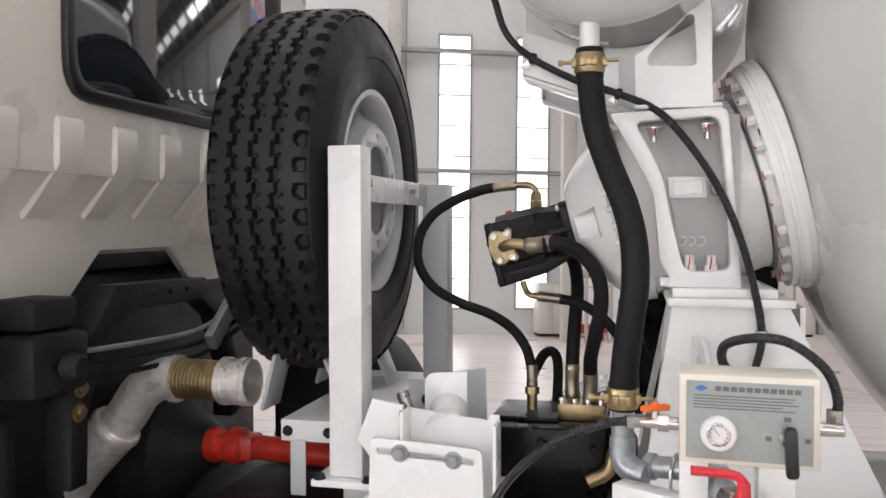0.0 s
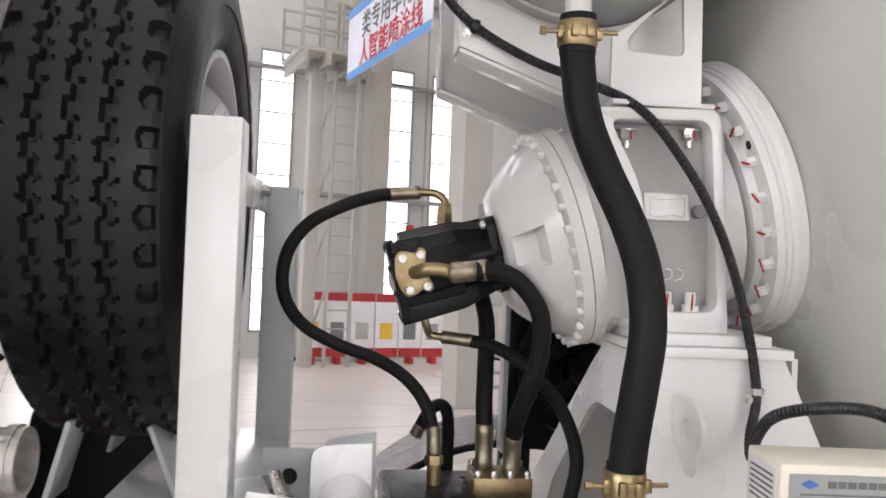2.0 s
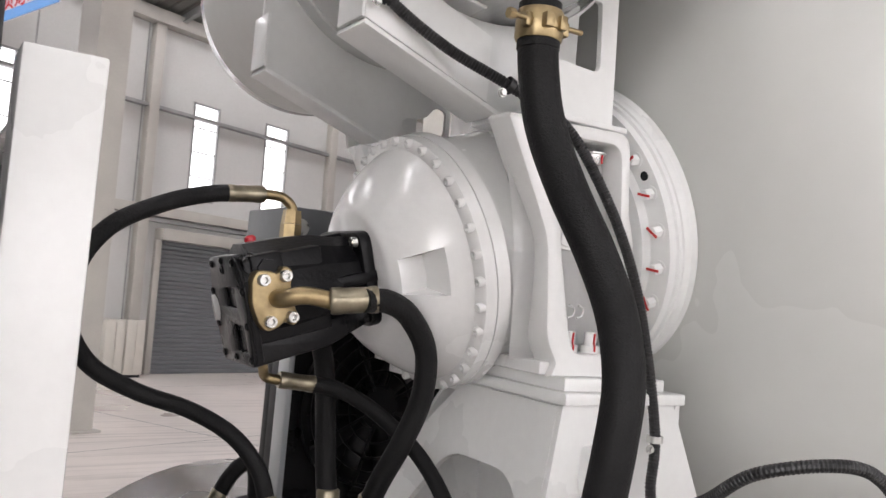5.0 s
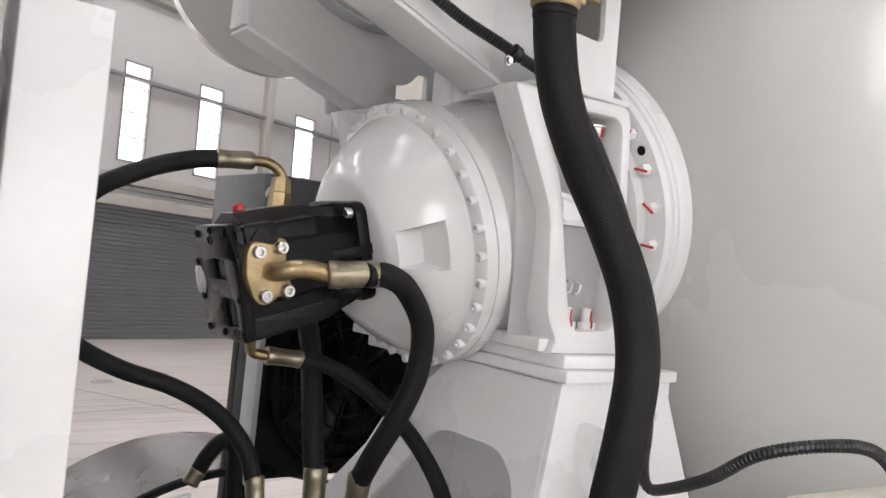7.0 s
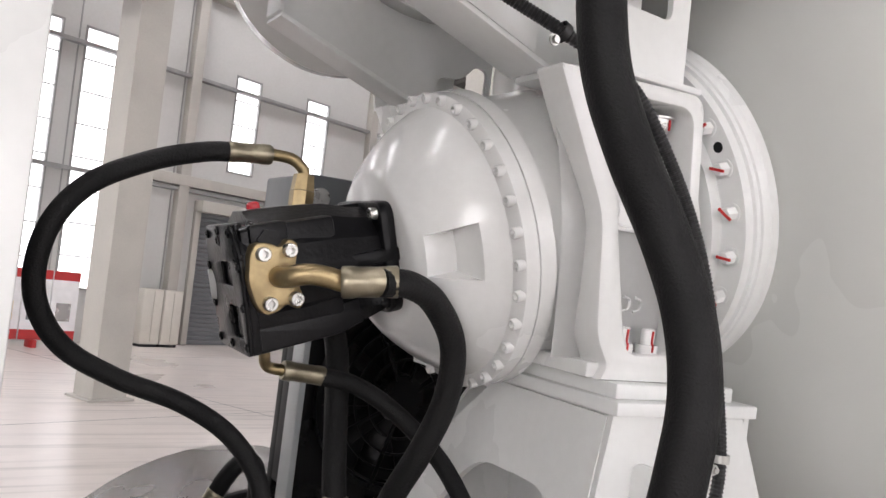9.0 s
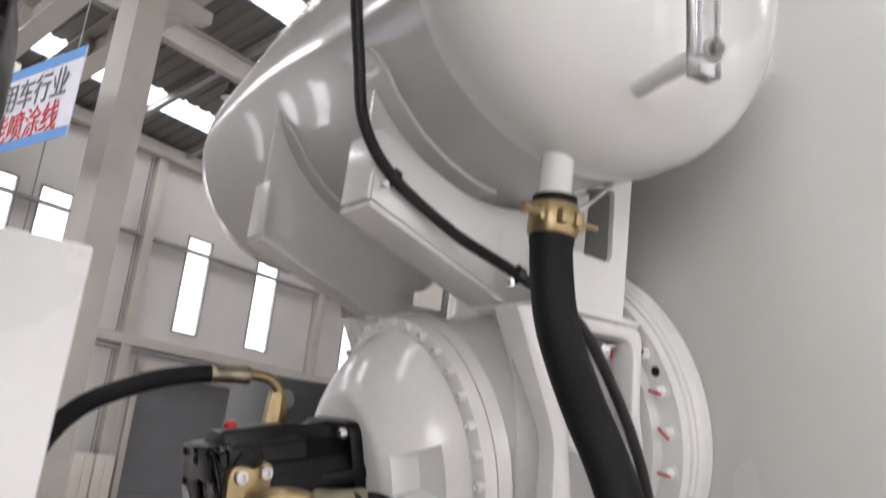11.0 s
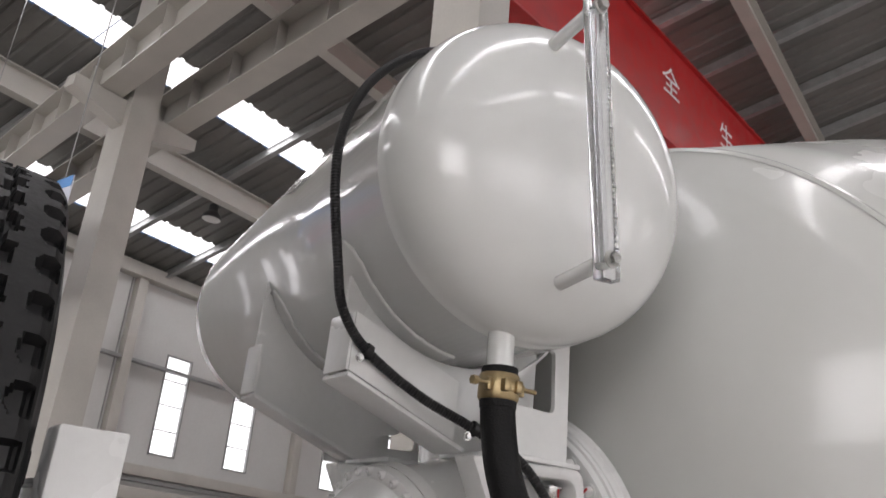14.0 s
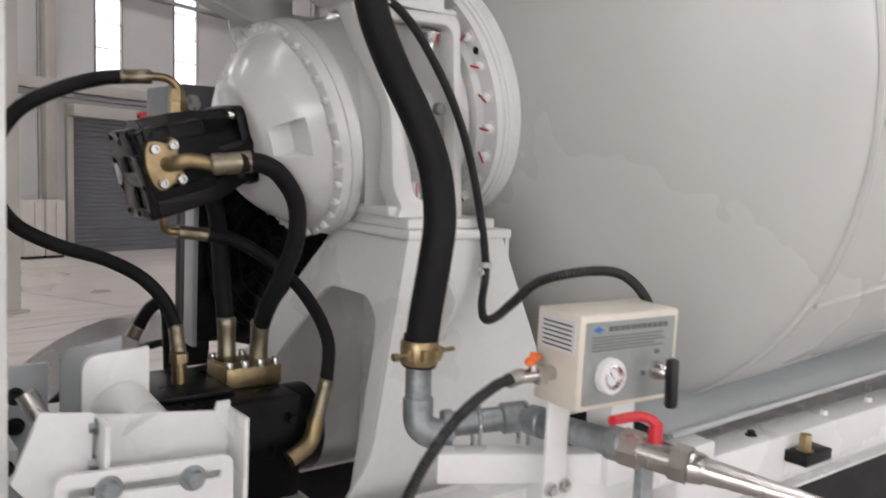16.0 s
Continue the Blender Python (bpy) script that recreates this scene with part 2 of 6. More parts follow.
def tube(points, radius, per=10, segs=14, smooth_it=True, bm=None, ribs=0.0, pitch=0.008):
    """A round tube along a smooth path; ribs makes it corrugated."""
    path = smooth_path(points, per) if smooth_it else [Vector(p) for p in points]
    if ribs:
        dense = []
        for a, b in zip(path, path[1:]):
            n = max(1, round((b - a).length / (pitch / 4)))
            dense += [a.lerp(b, k / n) for k in range(n)]
        path = dense + [path[-1]]
    own = bmesh.new()
    rings = []
    side = None
    for i, p in enumerate(path):
        d = (path[min(i + 1, len(path) - 1)] - path[max(i - 1, 0)]).normalized()
        if side is None:
            side = d.orthogonal().normalized()
        side = (side - d * side.dot(d)).normalized()
        up = d.cross(side)
        r = radius * (1 - ribs * (1 if (i // 2) % 2 else 0)) if ribs else radius
        rings.append([own.verts.new(p + r * (math.cos(2 * math.pi * k / segs) * side + math.sin(2 * math.pi * k / segs) * up)) for k in range(segs)])
    for a, b in zip(rings, rings[1:]):
        for k in range(segs):
            own.faces.new((a[k], a[(k + 1) % segs], b[(k + 1) % segs], b[k]))
    own.faces.new(rings[0])
    own.faces.new(rings[-1])
    return join(bm, own)


def rod(a, b, ra, rb=None, segs=20, bm=None, bevel=0.0):
    a, b = Vector(a), Vector(b)
    rb = ra if rb is None else rb
    d = b - a
    m = Matrix.Translation(a) @ d.to_track_quat('X', 'Z').to_matrix().to_4x4()
    n = d.length
    c = min(bevel, n / 3)
    prof = [(0, 0), (0, ra - c), (c, ra), (n - c, rb), (n, rb - c), (n, 0)] if c else [(0, 0), (0, ra), (n, rb), (n, 0)]
    return lathe(prof, m, segs, bm)


def rounded(points, radius, n=5):
    """Corners of a polygon in the plane, rounded."""
    out = []
    k = len(points)
    for i in range(k):
        p, a, b = Vector(points[i]), Vector(points[i - 1]), Vector(points[(i + 1) % k])
        r = radius[i] if isinstance(radius, (list, tuple)) else radius
        if r <= 0:
            out.append(p)
            continue
        u, v = (a - p), (b - p)
        r = min(r, u.length * .45, v.length * .45)
        p0, p1 = p + u.normalized() * r, p + v.normalized() * r
        for j in range(n + 1):
            t = j / n
            out.append((1 - t) ** 2 * p0 + 2 * t * (1 - t) * p + t * t * p1)
    return out


def plate(outline, holes, thick, m, bevel=0.0015, bm=None):
    """A flat plate with holes: outline in its own x, y plane, centred on it in z."""
    cu = bpy.data.curves.new("tmp", 'CURVE')
    cu.dimensions, cu.fill_mode = '2D', 'BOTH'
    cu.extrude, cu.bevel_depth, cu.bevel_resolution = max(0.0005, thick / 2 - bevel), bevel, 1
    cu.offset = -bevel
    for loop in [outline, *holes]:
        sp = cu.splines.new('POLY')
        sp.points.add(len(loop) - 1)
        for pt, q in zip(sp.points, loop):
            pt.co = (q[0], q[1], 0, 1)
        sp.use_cyclic_u = True
    ob = bpy.data.objects.new("tmp", cu)
    me = bpy.data.meshes.new_from_object(ob)
    own = bmesh.new()
    own.from_mesh(me)
    bmesh.ops.remove_doubles(own, verts=own.verts, dist=1e-5)
    bmesh.ops.transform(own, matrix=m, verts=own.verts)
    bpy.data.objects.remove(ob)
    bpy.data.curves.remove(cu)
    bpy.data.meshes.remove(me)
    return join(bm, own)


# plates standing in the x-z plane at a given y, and in the y-z plane at a given x
def xz(y):
    return Matrix(((1, 0, 0, 0), (0, 0, -1, y), (0, 1, 0, 0), (0, 0, 0, 1)))


def yz(x):
    return Matrix(((0, 0, 1, x), (1, 0, 0, 0), (0, 1, 0, 0), (0, 0, 0, 1)))


def hexbolt(at, way, r=0.012, h=0.012, bm=None, washer=True):
    at, way = Vector(at), Vector(way).normalized()
    m = Matrix.Translation(at) @ way.to_track_quat('X', 'Z').to_matrix().to_4x4()
    own = lathe([(0, 0), (0, r), (h * .8, r), (h, r * .86), (h, 0)], m, 6)
    if washer:
        lathe([(-0.001, 0), (-0.001, r * 1.35), (0.002, r * 1.35), (0.002, 0)], m, 18, own)
    return join(bm, own)


def socket_bolt(at, way, r=0.009, h=0.012, bm=None):
    at, way = Vector(at), Vector(way).normalized()
    m = Matrix.Translation(at) @ way.to_track_quat('X', 'Z').to_matrix().to_4x4()
    return lathe([(-0.002, r), (h * .85, r), (h, r * .88), (h, r * .55), (h * .45, r * .5), (h * .45, 0)], m, 12, bm)


# ---- the hall ----
def hall_part(name, bm, mat, parent=None, label="", smooth=40):
    bmesh.ops.transform(bm, matrix=HALL, verts=bm.verts)
    return part(name, bm, mat, parent, label, smooth)


U0, U1, V0, V1 = -16.0, 30.0, -14.0, WALL_V

floor = part("floor", box(-40, 60, -40, 60, -0.25, 0.0), FLOORM, smooth=0)
tagged(floor, "pale polished concrete floor with faint tyre marks", "floor", kind="structure")

for v in (3.0, 8.4, 13.8):
    hall_part("floor_joint", box(U0, U1, v - 0.006, v + 0.006, -0.002, 0.0008), SHUT, floor, smooth=0)
for u in (-6.0, -0.5, 5.0, 10.5, 16.0):
    hall_part("floor_joint", box(u - 0.006, u + 0.006, V0, V1, -0.002, 0.0012), SHUT, floor, smooth=0)

# windows on the end wall: (u0, u1, z0, z1); doors
WINS = [(-0.6, 0.0, 0.45, 5.46), (1.55, 2.15, 0.45, 5.46), (2.92, 3.53, 0.45, 5.46), (5.18, 5.74, 0.8, 5.46), (6.1, 6.72, 0.9, 5.46),
        (9.10, 9.71, 3.47, 5.46), (10.88, 11.52, 3.47, 5.46), (13.70, 14.39, 3.47, 5.46), (15.6, 16.25, 3.47, 5.46), (18.0, 18.6, 3.4, 5.4), (20.2, 20.8, 3.4, 5.4)]
DOORS = [(8.62, 13.3, 0.0, 2.60)]


def wall_with_openings(name, v, openings, top, facing):
    """A wall of upright strips with true openings in it."""
    cuts = sorted({U0, U1, *[o[0] for o in openings], *[o[1] for o in openings]})
    own = bmesh.new()
    for a, b in zip(cuts, cuts[1:]):
        here = sorted([(o[2], o[3]) for o in openings if o[0] <= a + 1e-6 and o[1] >= b - 1e-6])
        z = 0.0
        for lo, hi in here:
            if lo > z:
                box(a, b, v, v + 0.12 * facing, z, lo, bm=own)
            z = hi
        box(a, b, v, v + 0.12 * facing, z, top, bm=own)
    return own


wall = hall_part("wall_north", wall_with_openings("w", WALL_V, WINS + DOORS, ROOF0 + 0.1, 1), WALLP, smooth=0)
tagged(wall, "pale grey sandwich-panel end wall with tall window slots", "wall", kind="structure")
south_wins = [(u, u + 1.4, 0.9, 5.4) for u in range(-14, 29, 3)]
wall_s = hall_part("wall_south", wall_with_openings("w", V0, south_wins, roof_z(V0) + 0.1, -1), WALLP, smooth=0)
tagged(wall_s, "pale grey panel wall with a row of assumed windows", "wall", kind="structure")
east = hall_part("wall_east", box(U1, U1 + 0.12, V0, V1, 0, 10.3), WALLP, smooth=0)
tagged(east, "pale grey panel side wall", "wall", kind="structure")
# unseen west windows, added to go with the drum's fill lamp
west_fill_wins = [(v, v + 1.6, 1.1, 6.1) for v in np.arange(-12.5, 14.0, 2.9)]
own = bmesh.new()
cuts = sorted({V0, V1, *[o[0] for o in west_fill_wins], *[o[1] for o in west_fill_wins]})
for a, b in zip(cuts, cuts[1:]):
    if any(o[0] <= a + 1e-6 and o[1] >= b - 1e-6 for o in west_fill_wins):
        box(U0 - 0.12, U0, a, b, 0, 1.1, bm=own)
        box(U0 - 0.12, U0, a, b, 6.1, 10.3, bm=own)
    else:
        box(U0 - 0.12, U0, a, b, 0, 10.3, bm=own)
west = hall_part("wall_west", own, WALLP, smooth=0)
tagged(west, "pale grey panel side wall with windows added for fill light", "wall", kind="structure")
# glowing panes of the added west windows
for i, (a, b, z0, z1) in enumerate(west_fill_wins):
    w = thing("window_%d" % (i + 40), "assumed window out of view with a glowing pane", "window", kind="structure")
    hall_part("pane", box(U0 - 0.06, U0 - 0.05, a + 0.02, b - 0.02, z0, z1), DAYPANE, w, smooth=0)

# panel joints and girts on the end wall
for i, u in enumerate(np.arange(-15.0, 29.5, 1.0)):
    if any(o[0] - 0.08 < u < o[1] + 0.08 for o in WINS + DOORS):
        continue
    g = hall_part("wall_joint", box(u - 0.012, u + 0.012, WALL_V - 0.012, WALL_V - 0.002, 0.1, ROOF0 - 0.1), GIRT, wall, smooth=0)
for z in (2.95, 5.12):
    g = hall_part("wall_girt", box(U0, U1, WALL_V - 0.16, WALL_V - 0.01, z - 0.035, z + 0.035, 0.006), GIRT, wall, "galvanised steel girt")
sill_beam = hall_part("wall_beam", box(7.4, 22, WALL_V - 0.22, WALL_V - 0.01, 3.02, 3.22, 0.01), COLP, wall)
eave_beam = hall_part("wall_beam", box(U0, U1, WALL_V - 0.3, WALL_V - 0.02, ROOF0 - 0.28, ROOF0 - 0.02, 0.01), COLP, wall)
for u in (-4.2, 0.8, 5.02, 7.03, 8.15, 12.75, 16.9, 19.4):
    hall_part("wall_post", box(u - 0.1, u + 0.1, WALL_V - 0.2, WALL_V - 0.005, 0, ROOF0 - 0.28, 0.006), COLP, wall)

for i, (a, b, z0, z1) in enumerate(WINS):
    w = thing("window_%d" % (i + 1), "tall narrow window slot glowing with daylight", "window", kind="structure")
    hall_part("pane", box(a + 0.02, b - 0.02, WALL_V + 0.05, WALL_V + 0.06, z0 + 0.02, z1 - 0.02), DAYPANE, w, smooth=0)
    f = box(a, a + 0.035, WALL_V - 0.02, WALL_V + 0.1, z0, z1)
    box(b - 0.035, b, WALL_V - 0.02, WALL_V + 0.1, z0, z1, bm=f)
    box(a, b, WALL_V - 0.02, WALL_V + 0.1, z0, z0 + 0.035, bm=f)
    box(a, b, WALL_V - 0.02, WALL_V + 0.1, z1 - 0.035, z1, bm=f)
    hall_part("window_frame", f, GIRT, w, smooth=0)
    n = max(2, round((z1 - z0) / 0.55))
    for k in range(1, n):
        z = z0 + (z1 - z0) * k / n
        hall_part("glazing_bar", box(a + 0.035, b - 0.035, WALL_V + 0.02, WALL_V + 0.045, z - 0.011, z + 0.011), GIRT, w, smooth=0)
# glowing panes of the assumed south windows, out of view
for i, (a, b, z0, z1) in enumerate(south_wins):
    w = thing("window_%d" % (i + 20), "assumed window out of view with a glowing pane", "window", kind="structure")
    hall_part("pane", box(a + 0.02, b - 0.02, V0 - 0.06, V0 - 0.05, z0, z1), DAYPANE, w, smooth=0)

for i, (a, b, z0, z1) in enumerate(DOORS):
    d = thing("door_%d" % (i + 1), "closed grey steel roller shutter door", "door", kind="structure")
    n = 30
    for k in range(n):
        z = z1 * k / n
        own = bmesh.new()
        zs = [(0.0, 0.0), (0.012, 0.018), (0.06, 0.026), (0.078, 0.018), (0.088, 0.0)]
        row0 = [own.verts.new((a, WALL_V + 0.06 - dy, z + dz)) for dz, dy in zs]
        row1 = [own.verts.new((b, WALL_V + 0.06 - dy, z + dz)) for dz, dy in zs]
        for q in range(len(zs) - 1):
            own.faces.new((row0[q], row1[q], row1[q + 1], row0[q + 1]))
        own.faces.new(row0)
        own.faces.new(row1[::-1])
        own.faces.new((row0[0], row0[-1], row1[-1], row1[0]))
        hall_part("slat", own, SHUT, d, smooth=30)
    hall_part("shutter_box", box(a - 0.12, b + 0.12, WALL_V - 0.32, WALL_V - 0.002, z1 - 0.02, z1 + 0.2, 0.01), COLP, d, "pale shutter box")
    for u in (a - 0.06, b + 0.06):
        hall_part("guide_rail", box(u - 0.06, u + 0.06, WALL_V - 0.1, WALL_V - 0.002, 0, z1, 0.004), COLP, d)

# roof: one corrugated sheet on each slope, with rooflight strips as openings
ROOFLIGHTS = [14.79, 11.0, 5.2, -0.6, -6.5]


def roof_sheet(v_from, v_to):
    own = bmesh.new()
    us = np.arange(U0, U1 + 0.01, 0.25)
    vs = [v_from, v_to]
    prev = None
    for k, u in enumerate(us):
        for du, h in ((0, 0), (0.16, 0), (0.185, 0.035), (0.225, 0.035)):
            cur = [own.verts.new((u + du, v, roof_z(v) + h)) for v in vs]
            if prev:
                own.faces.new((prev[0], cur[0], cur[1], prev[1]))
            prev = cur
    return own


edges = sorted([V0 - 0.2, 1.0, WALL_V + 0.2] + [e for v in ROOFLIGHTS for e in (v - 0.32, v + 0.32)])
roof_bm = bmesh.new()
for a, b in zip(edges, edges[1:]):
    if any(abs((a + b) / 2 - v) < 0.1 for v in ROOFLIGHTS):
        continue
    join(roof_bm, roof_sheet(a, b))
ceiling = hall_part("ceiling", roof_bm, ROOFM, smooth=0)
tagged(ceiling, "grey corrugated steel roof on galvanised purlins", "ceiling", kind="structure")
for i, v in enumerate(ROOFLIGHTS):
    s = thing("rooflight_%d" % (i + 1), "translucent white rooflight strip", "rooflight", kind="structure")
    for k in range(23):
        u = U0 + 2 * k
        own = box(u + 0.01, u + 1.99, -0.34, 0.34, -0.004, 0.004, m=Matrix.Translation((0, v, roof_z(v) + 0.05)) @ Matrix.Rotation(-math.atan(SLOPE) * (1 if v > 1 else -1), 4, 'X'))
        hall_part("pane", own, DAYPANE, s, smooth=0)

# purlins run with the runway beams, rafters across
def slope_box(u0, u1, va, vb, drop0, drop1):
    own = bmesh.new()
    v8 = [own.verts.new((u, v, roof_z(v) - d)) for u in (u0, u1) for v in (va, vb) for d in (drop0, drop1)]
    for f in ((0, 1, 3, 2), (4, 6, 7, 5), (0, 4, 5, 1), (2, 3, 7, 6), (0, 2, 6, 4), (1, 5, 7, 3)):
        own.faces.new([v8[q] for q in f])
    return own


for k, u in enumerate(np.arange(-13.2, 29, 1.45)):
    for va, vb in ((V0, 1.0), (1.0, WALL_V)):
        p = hall_part("purlin", join(slope_box(u - 0.012, u + 0.012, va, vb, 0.01, 0.19), slope_box(u - 0.05, u + 0.05, va, vb, 0.175, 0.195)), GIRT, None, smooth=0)
        tagged(p, "galvanised steel roof purlin", "purlin", group="roof purlins", kind="structure")
for v in (12.3, 8.4, 3.3, -1.2, -5.7):
    own = box(U0, U1, v - 0.1, v + 0.1, roof_z(v) - 0.24, roof_z(v) - 0.22)
    box(U0, U1, v - 0.006, v + 0.006, roof_z(v) - 0.6, roof_z(v) - 0.22, bm=own)
    box(U0, U1, v - 0.1, v + 0.1, roof_z(v) - 0.62, roof_z(v) - 0.6, bm=own)
    r = hall_part("rafter", own, COLP, None, smooth=0)
    tagged(r, "grey-beige painted steel rafter beam", "rafter", group="roof rafters", kind="structure")


def h_column(u, v, top, w=0.34, d=0.42):
    c = thing("column", "grey-beige painted steel column on a base plate", "column", "hall columns", "structure")
    own = box(u - w / 2, u + w / 2, v - d / 2, v - d / 2 + 0.02, 0.0, top)
    box(u - w / 2, u + w / 2, v + d / 2 - 0.02, v + d / 2, 0.0, top, bm=own)
    box(u - w / 2, u - w / 2 + 0.014, v - d / 2 + 0.02, v + d / 2 - 0.02, 0, top, bm=own)
    box(u + w / 2 - 0.014, u + w / 2, v - d / 2 + 0.02, v + d / 2 - 0.02, 0, top, bm=own)
    hall_part("shaft", own, COLP, c, smooth=0)
    hall_part("base_plate", box(u - w / 2 - 0.06, u + w / 2 + 0.06, v - d / 2 - 0.06, v + d / 2 + 0.06, 0, 0.025, 0.004), COLP, c)
    for s in (-1, 1):
        a, b = u + s * w / 2, u + s * 0.8
        own = bmesh.new()
        pts = [(a, 6.41), (a, 6.08), (b, 6.26), (b, 6.41)]
        f0 = [own.verts.new((p, v - 0.1, z)) for p, z in pts]
        f1 = [own.verts.new((p, v + 0.1, z)) for p, z in pts]
        own.faces.new(f0)
        own.faces.new(f1[::-1])
        for q in range(4):
            own.faces.new((f0[q], f0[(q + 1) % 4], f1[(q + 1) % 4], f1[q]))
        hall_part("corbel", own, COLP, c, smooth=0)
    return c


for v in (15.4, 9.66, 3.75, -2.1, -8.0):
    h_column(3.98 + 0.14 * (v - 9.66), v, roof_z(v) - 0.2)


SKEW = Matrix(((1, 0.14, 0, -0.14 * 9.66), (0, 1, 0, 0), (0, 0, 1, 0), (0, 0, 0, 1)))


def runway(u, z0=6.42, h=0.5):
    r = thing("runway_beam", "painted steel crane runway beam with web stiffeners", "runway beam", "crane runway beams", "structure")
    own = box(u - 0.14, u + 0.14, V0, WALL_V - 0.4, z0, z0 + 0.02)
    box(u - 0.17, u + 0.17, V0, WALL_V - 0.4, z0 + h - 0.02, z0 + h, bm=own)
    box(u - 0.006, u + 0.006, V0, WALL_V - 0.4, z0 + 0.02, z0 + h - 0.02, bm=own)
    bmesh.ops.transform(own, matrix=SKEW, verts=own.verts)
    hall_part("i_beam", own, COLP, r, smooth=0)
    for v in np.arange(-8.0, 15.5, 0.95):
        hall_part("stiffener", box(u - 0.13, u + 0.13, v - 0.006, v + 0.006, z0 + 0.02, z0 + h - 0.02, m=SKEW), COLP, r, smooth=0)
    hall_part("rail", box(u - 0.035, u + 0.035, V0, WALL_V - 0.4, z0 + h, z0 + h + 0.07, 0.01, m=SKEW), GIRT, r)
    return r


runway(3.62)
runway(4.5)

crane = thing("overhead_crane", "red overhead travelling crane girder with white lettering", "crane", kind="structure")
CRANE = Matrix(((1, 0, 0, 0), (-0.13, 1, 0, 0.13 * 8), (0, 0, 1, 0), (0, 0, 0, 1)))
hall_part("girder", box(3.9, 24, 4.5, 4.95, 7.12, 8.75, 0.01, m=CRANE), REDC, crane)
hall_part("bottom_flange", box(3.9, 24, 4.44, 5.01, 7.09, 7.12, m=CRANE), REDC, crane)
hall_part("top_flange", box(3.9, 24, 4.44, 5.01, 8.75, 8.78, m=CRANE), REDC, crane)
hall_part("end_carriage", box(3.72, 4.05, 3.6, 6.2, 7.0, 7.3, 0.02, m=CRANE), REDC, crane)
hall_part("hazard_panel", box(5.1, 5.85, 4.492, 4.498, 7.95, 8.6, m=CRANE), CONDUIT, crane, "black warning panel", smooth=0)
for k in range(3):
    own = plate([(5.12 + 0.22 * k, 7.97), (5.23 + 0.22 * k, 7.97), (5.38 + 0.22 * k, 8.58), (5.27 + 0.22 * k, 8.58)], [], 0.004, CRANE @ xz(4.488), 0.0005)
    hall_part("hazard_stripe", own, YELLOW, crane, "yellow warning stripe")


# ---- hall furniture far behind the truck ----
def high_bay_lamp(u, v, z):
    l = thing("high_bay_lamp", "dark bell-shaped high-bay lamp, switched off", "lamp", "high-bay lamps")
    m = HALL @ Matrix.Translation((u, v, z)) @ Matrix.Rotation(radians(-90), 4, 'Y')
    part("lens", lathe([(-0.005, 0), (-0.005, 0.16), (0.0, 0.16), (0.0, 0)], m, 24), LENSM, l, "pale frosted lens")
    part("reflector", lathe([(0.0, 0.175), (0.06, 0.165), (0.13, 0.11), (0.15, 0.09), (0.15, 0)], m, 28), LAMPM, l)
    part("driver_housing", lathe([(0.15, 0.0), (0.15, 0.085), (0.27, 0.08), (0.3, 0.05), (0.3, 0)], m, 20), LAMPM, l)
    part("hanger", lathe([(0.3, 0.012), (roof_z(v) - z - 0.1, 0.012)], m, 8), GIRT, l)


high_bay_lamp(6.92, 3.25, 8.0)
high_bay_lamp(7.5, 13.14, 7.2)


def steel_cabinet(u0, u1, v, h, d=0.45):
    c = thing("steel_cabinet", "beige steel cabinet standing against the wall", "cabinet", "cabinets along the wall")
    hall_part("body", box(u0, u1, v - d, v, 0.05, h, 0.008), CABINET, c)
    mid = (u0 + u1) / 2
    for a, b in ((u0 + 0.01, mid - 0.005), (mid + 0.005, u1 - 0.01)):
        hall_part("door", box(a, b, v - d - 0.018, v - d - 0.001, 0.1, h - 0.03, 0.004), CABINET, c)
    hall_part("plinth", box(u0 + 0.02, u1 - 0.02, v - d + 0.02, v, 0.0, 0.05), DARK, c)


steel_cabinet(3.25, 3.75, WALL_V - 0.05, 0.95)
steel_cabinet(7.36, 7.72, WALL_V - 0.25, 1.03)
steel_cabinet(7.74, 8.1, WALL_V - 0.25, 1.03)


def barrier(u, v, shade):
    b = thing("display_board", "white notice board with red edging on the hall floor", "board", "notice boards")
    w = 0.4
    hall_part("panel", box(u, u + w, v - 0.02, v + 0.02, 0.12, 1.2, 0.005), PAPER, b)
    hall_part("top_band", box(u, u + w, v - 0.026, v - 0.021, 1.06, 1.2), REDC, b, "red band")
    hall_part("bottom_band", box(u, u + w, v - 0.026, v - 0.021, 0.12, 0.27), REDC, b, "red band")
    hall_part("photo", box(u + 0.08, u + 0.3, v - 0.025, v - 0.021, 0.42, 0.7), shade, b, "small printed photograph")
    hall_part("leg", box(u + 0.17, u + 0.23, v - 0.15, v + 0.15, 0, 0.12, 0.004), REDC, b)


for k in range(6):
    barrier(3.5 + 0.42 * k, WALL_V - 1.2, (YELLOW, SHUT, GUARDM)[k % 3])

lad = thing("access_ladder", "beige steel ladder and platform for the crane", "ladder", kind="structure")
hall_part("mast", box(3.36, 3.56, 14.4, 14.6, 0, 4.95, 0.005), COLP, lad)
for u in (3.74, 4.12):
    hall_part("stringer", box(u - 0.025, u + 0.025, 14.38, 14.43, 0, 5.9, 0.004), COLP, lad)
for k in range(17):
    hall_part("rung", box(3.74, 4.12, 14.395, 14.415, 0.3 + 0.3 * k, 0.325 + 0.3 * k), COLP, lad, smooth=0)
brace = bmesh.new()
for k in range(4):
    z = 0.6 + 1.05 * k
    rod((3.56, 14.5, z), (3.74, 14.42, z + 0.7), 0.018, 0.018, 8, brace)
hall_part("brace", brace, COLP, lad)
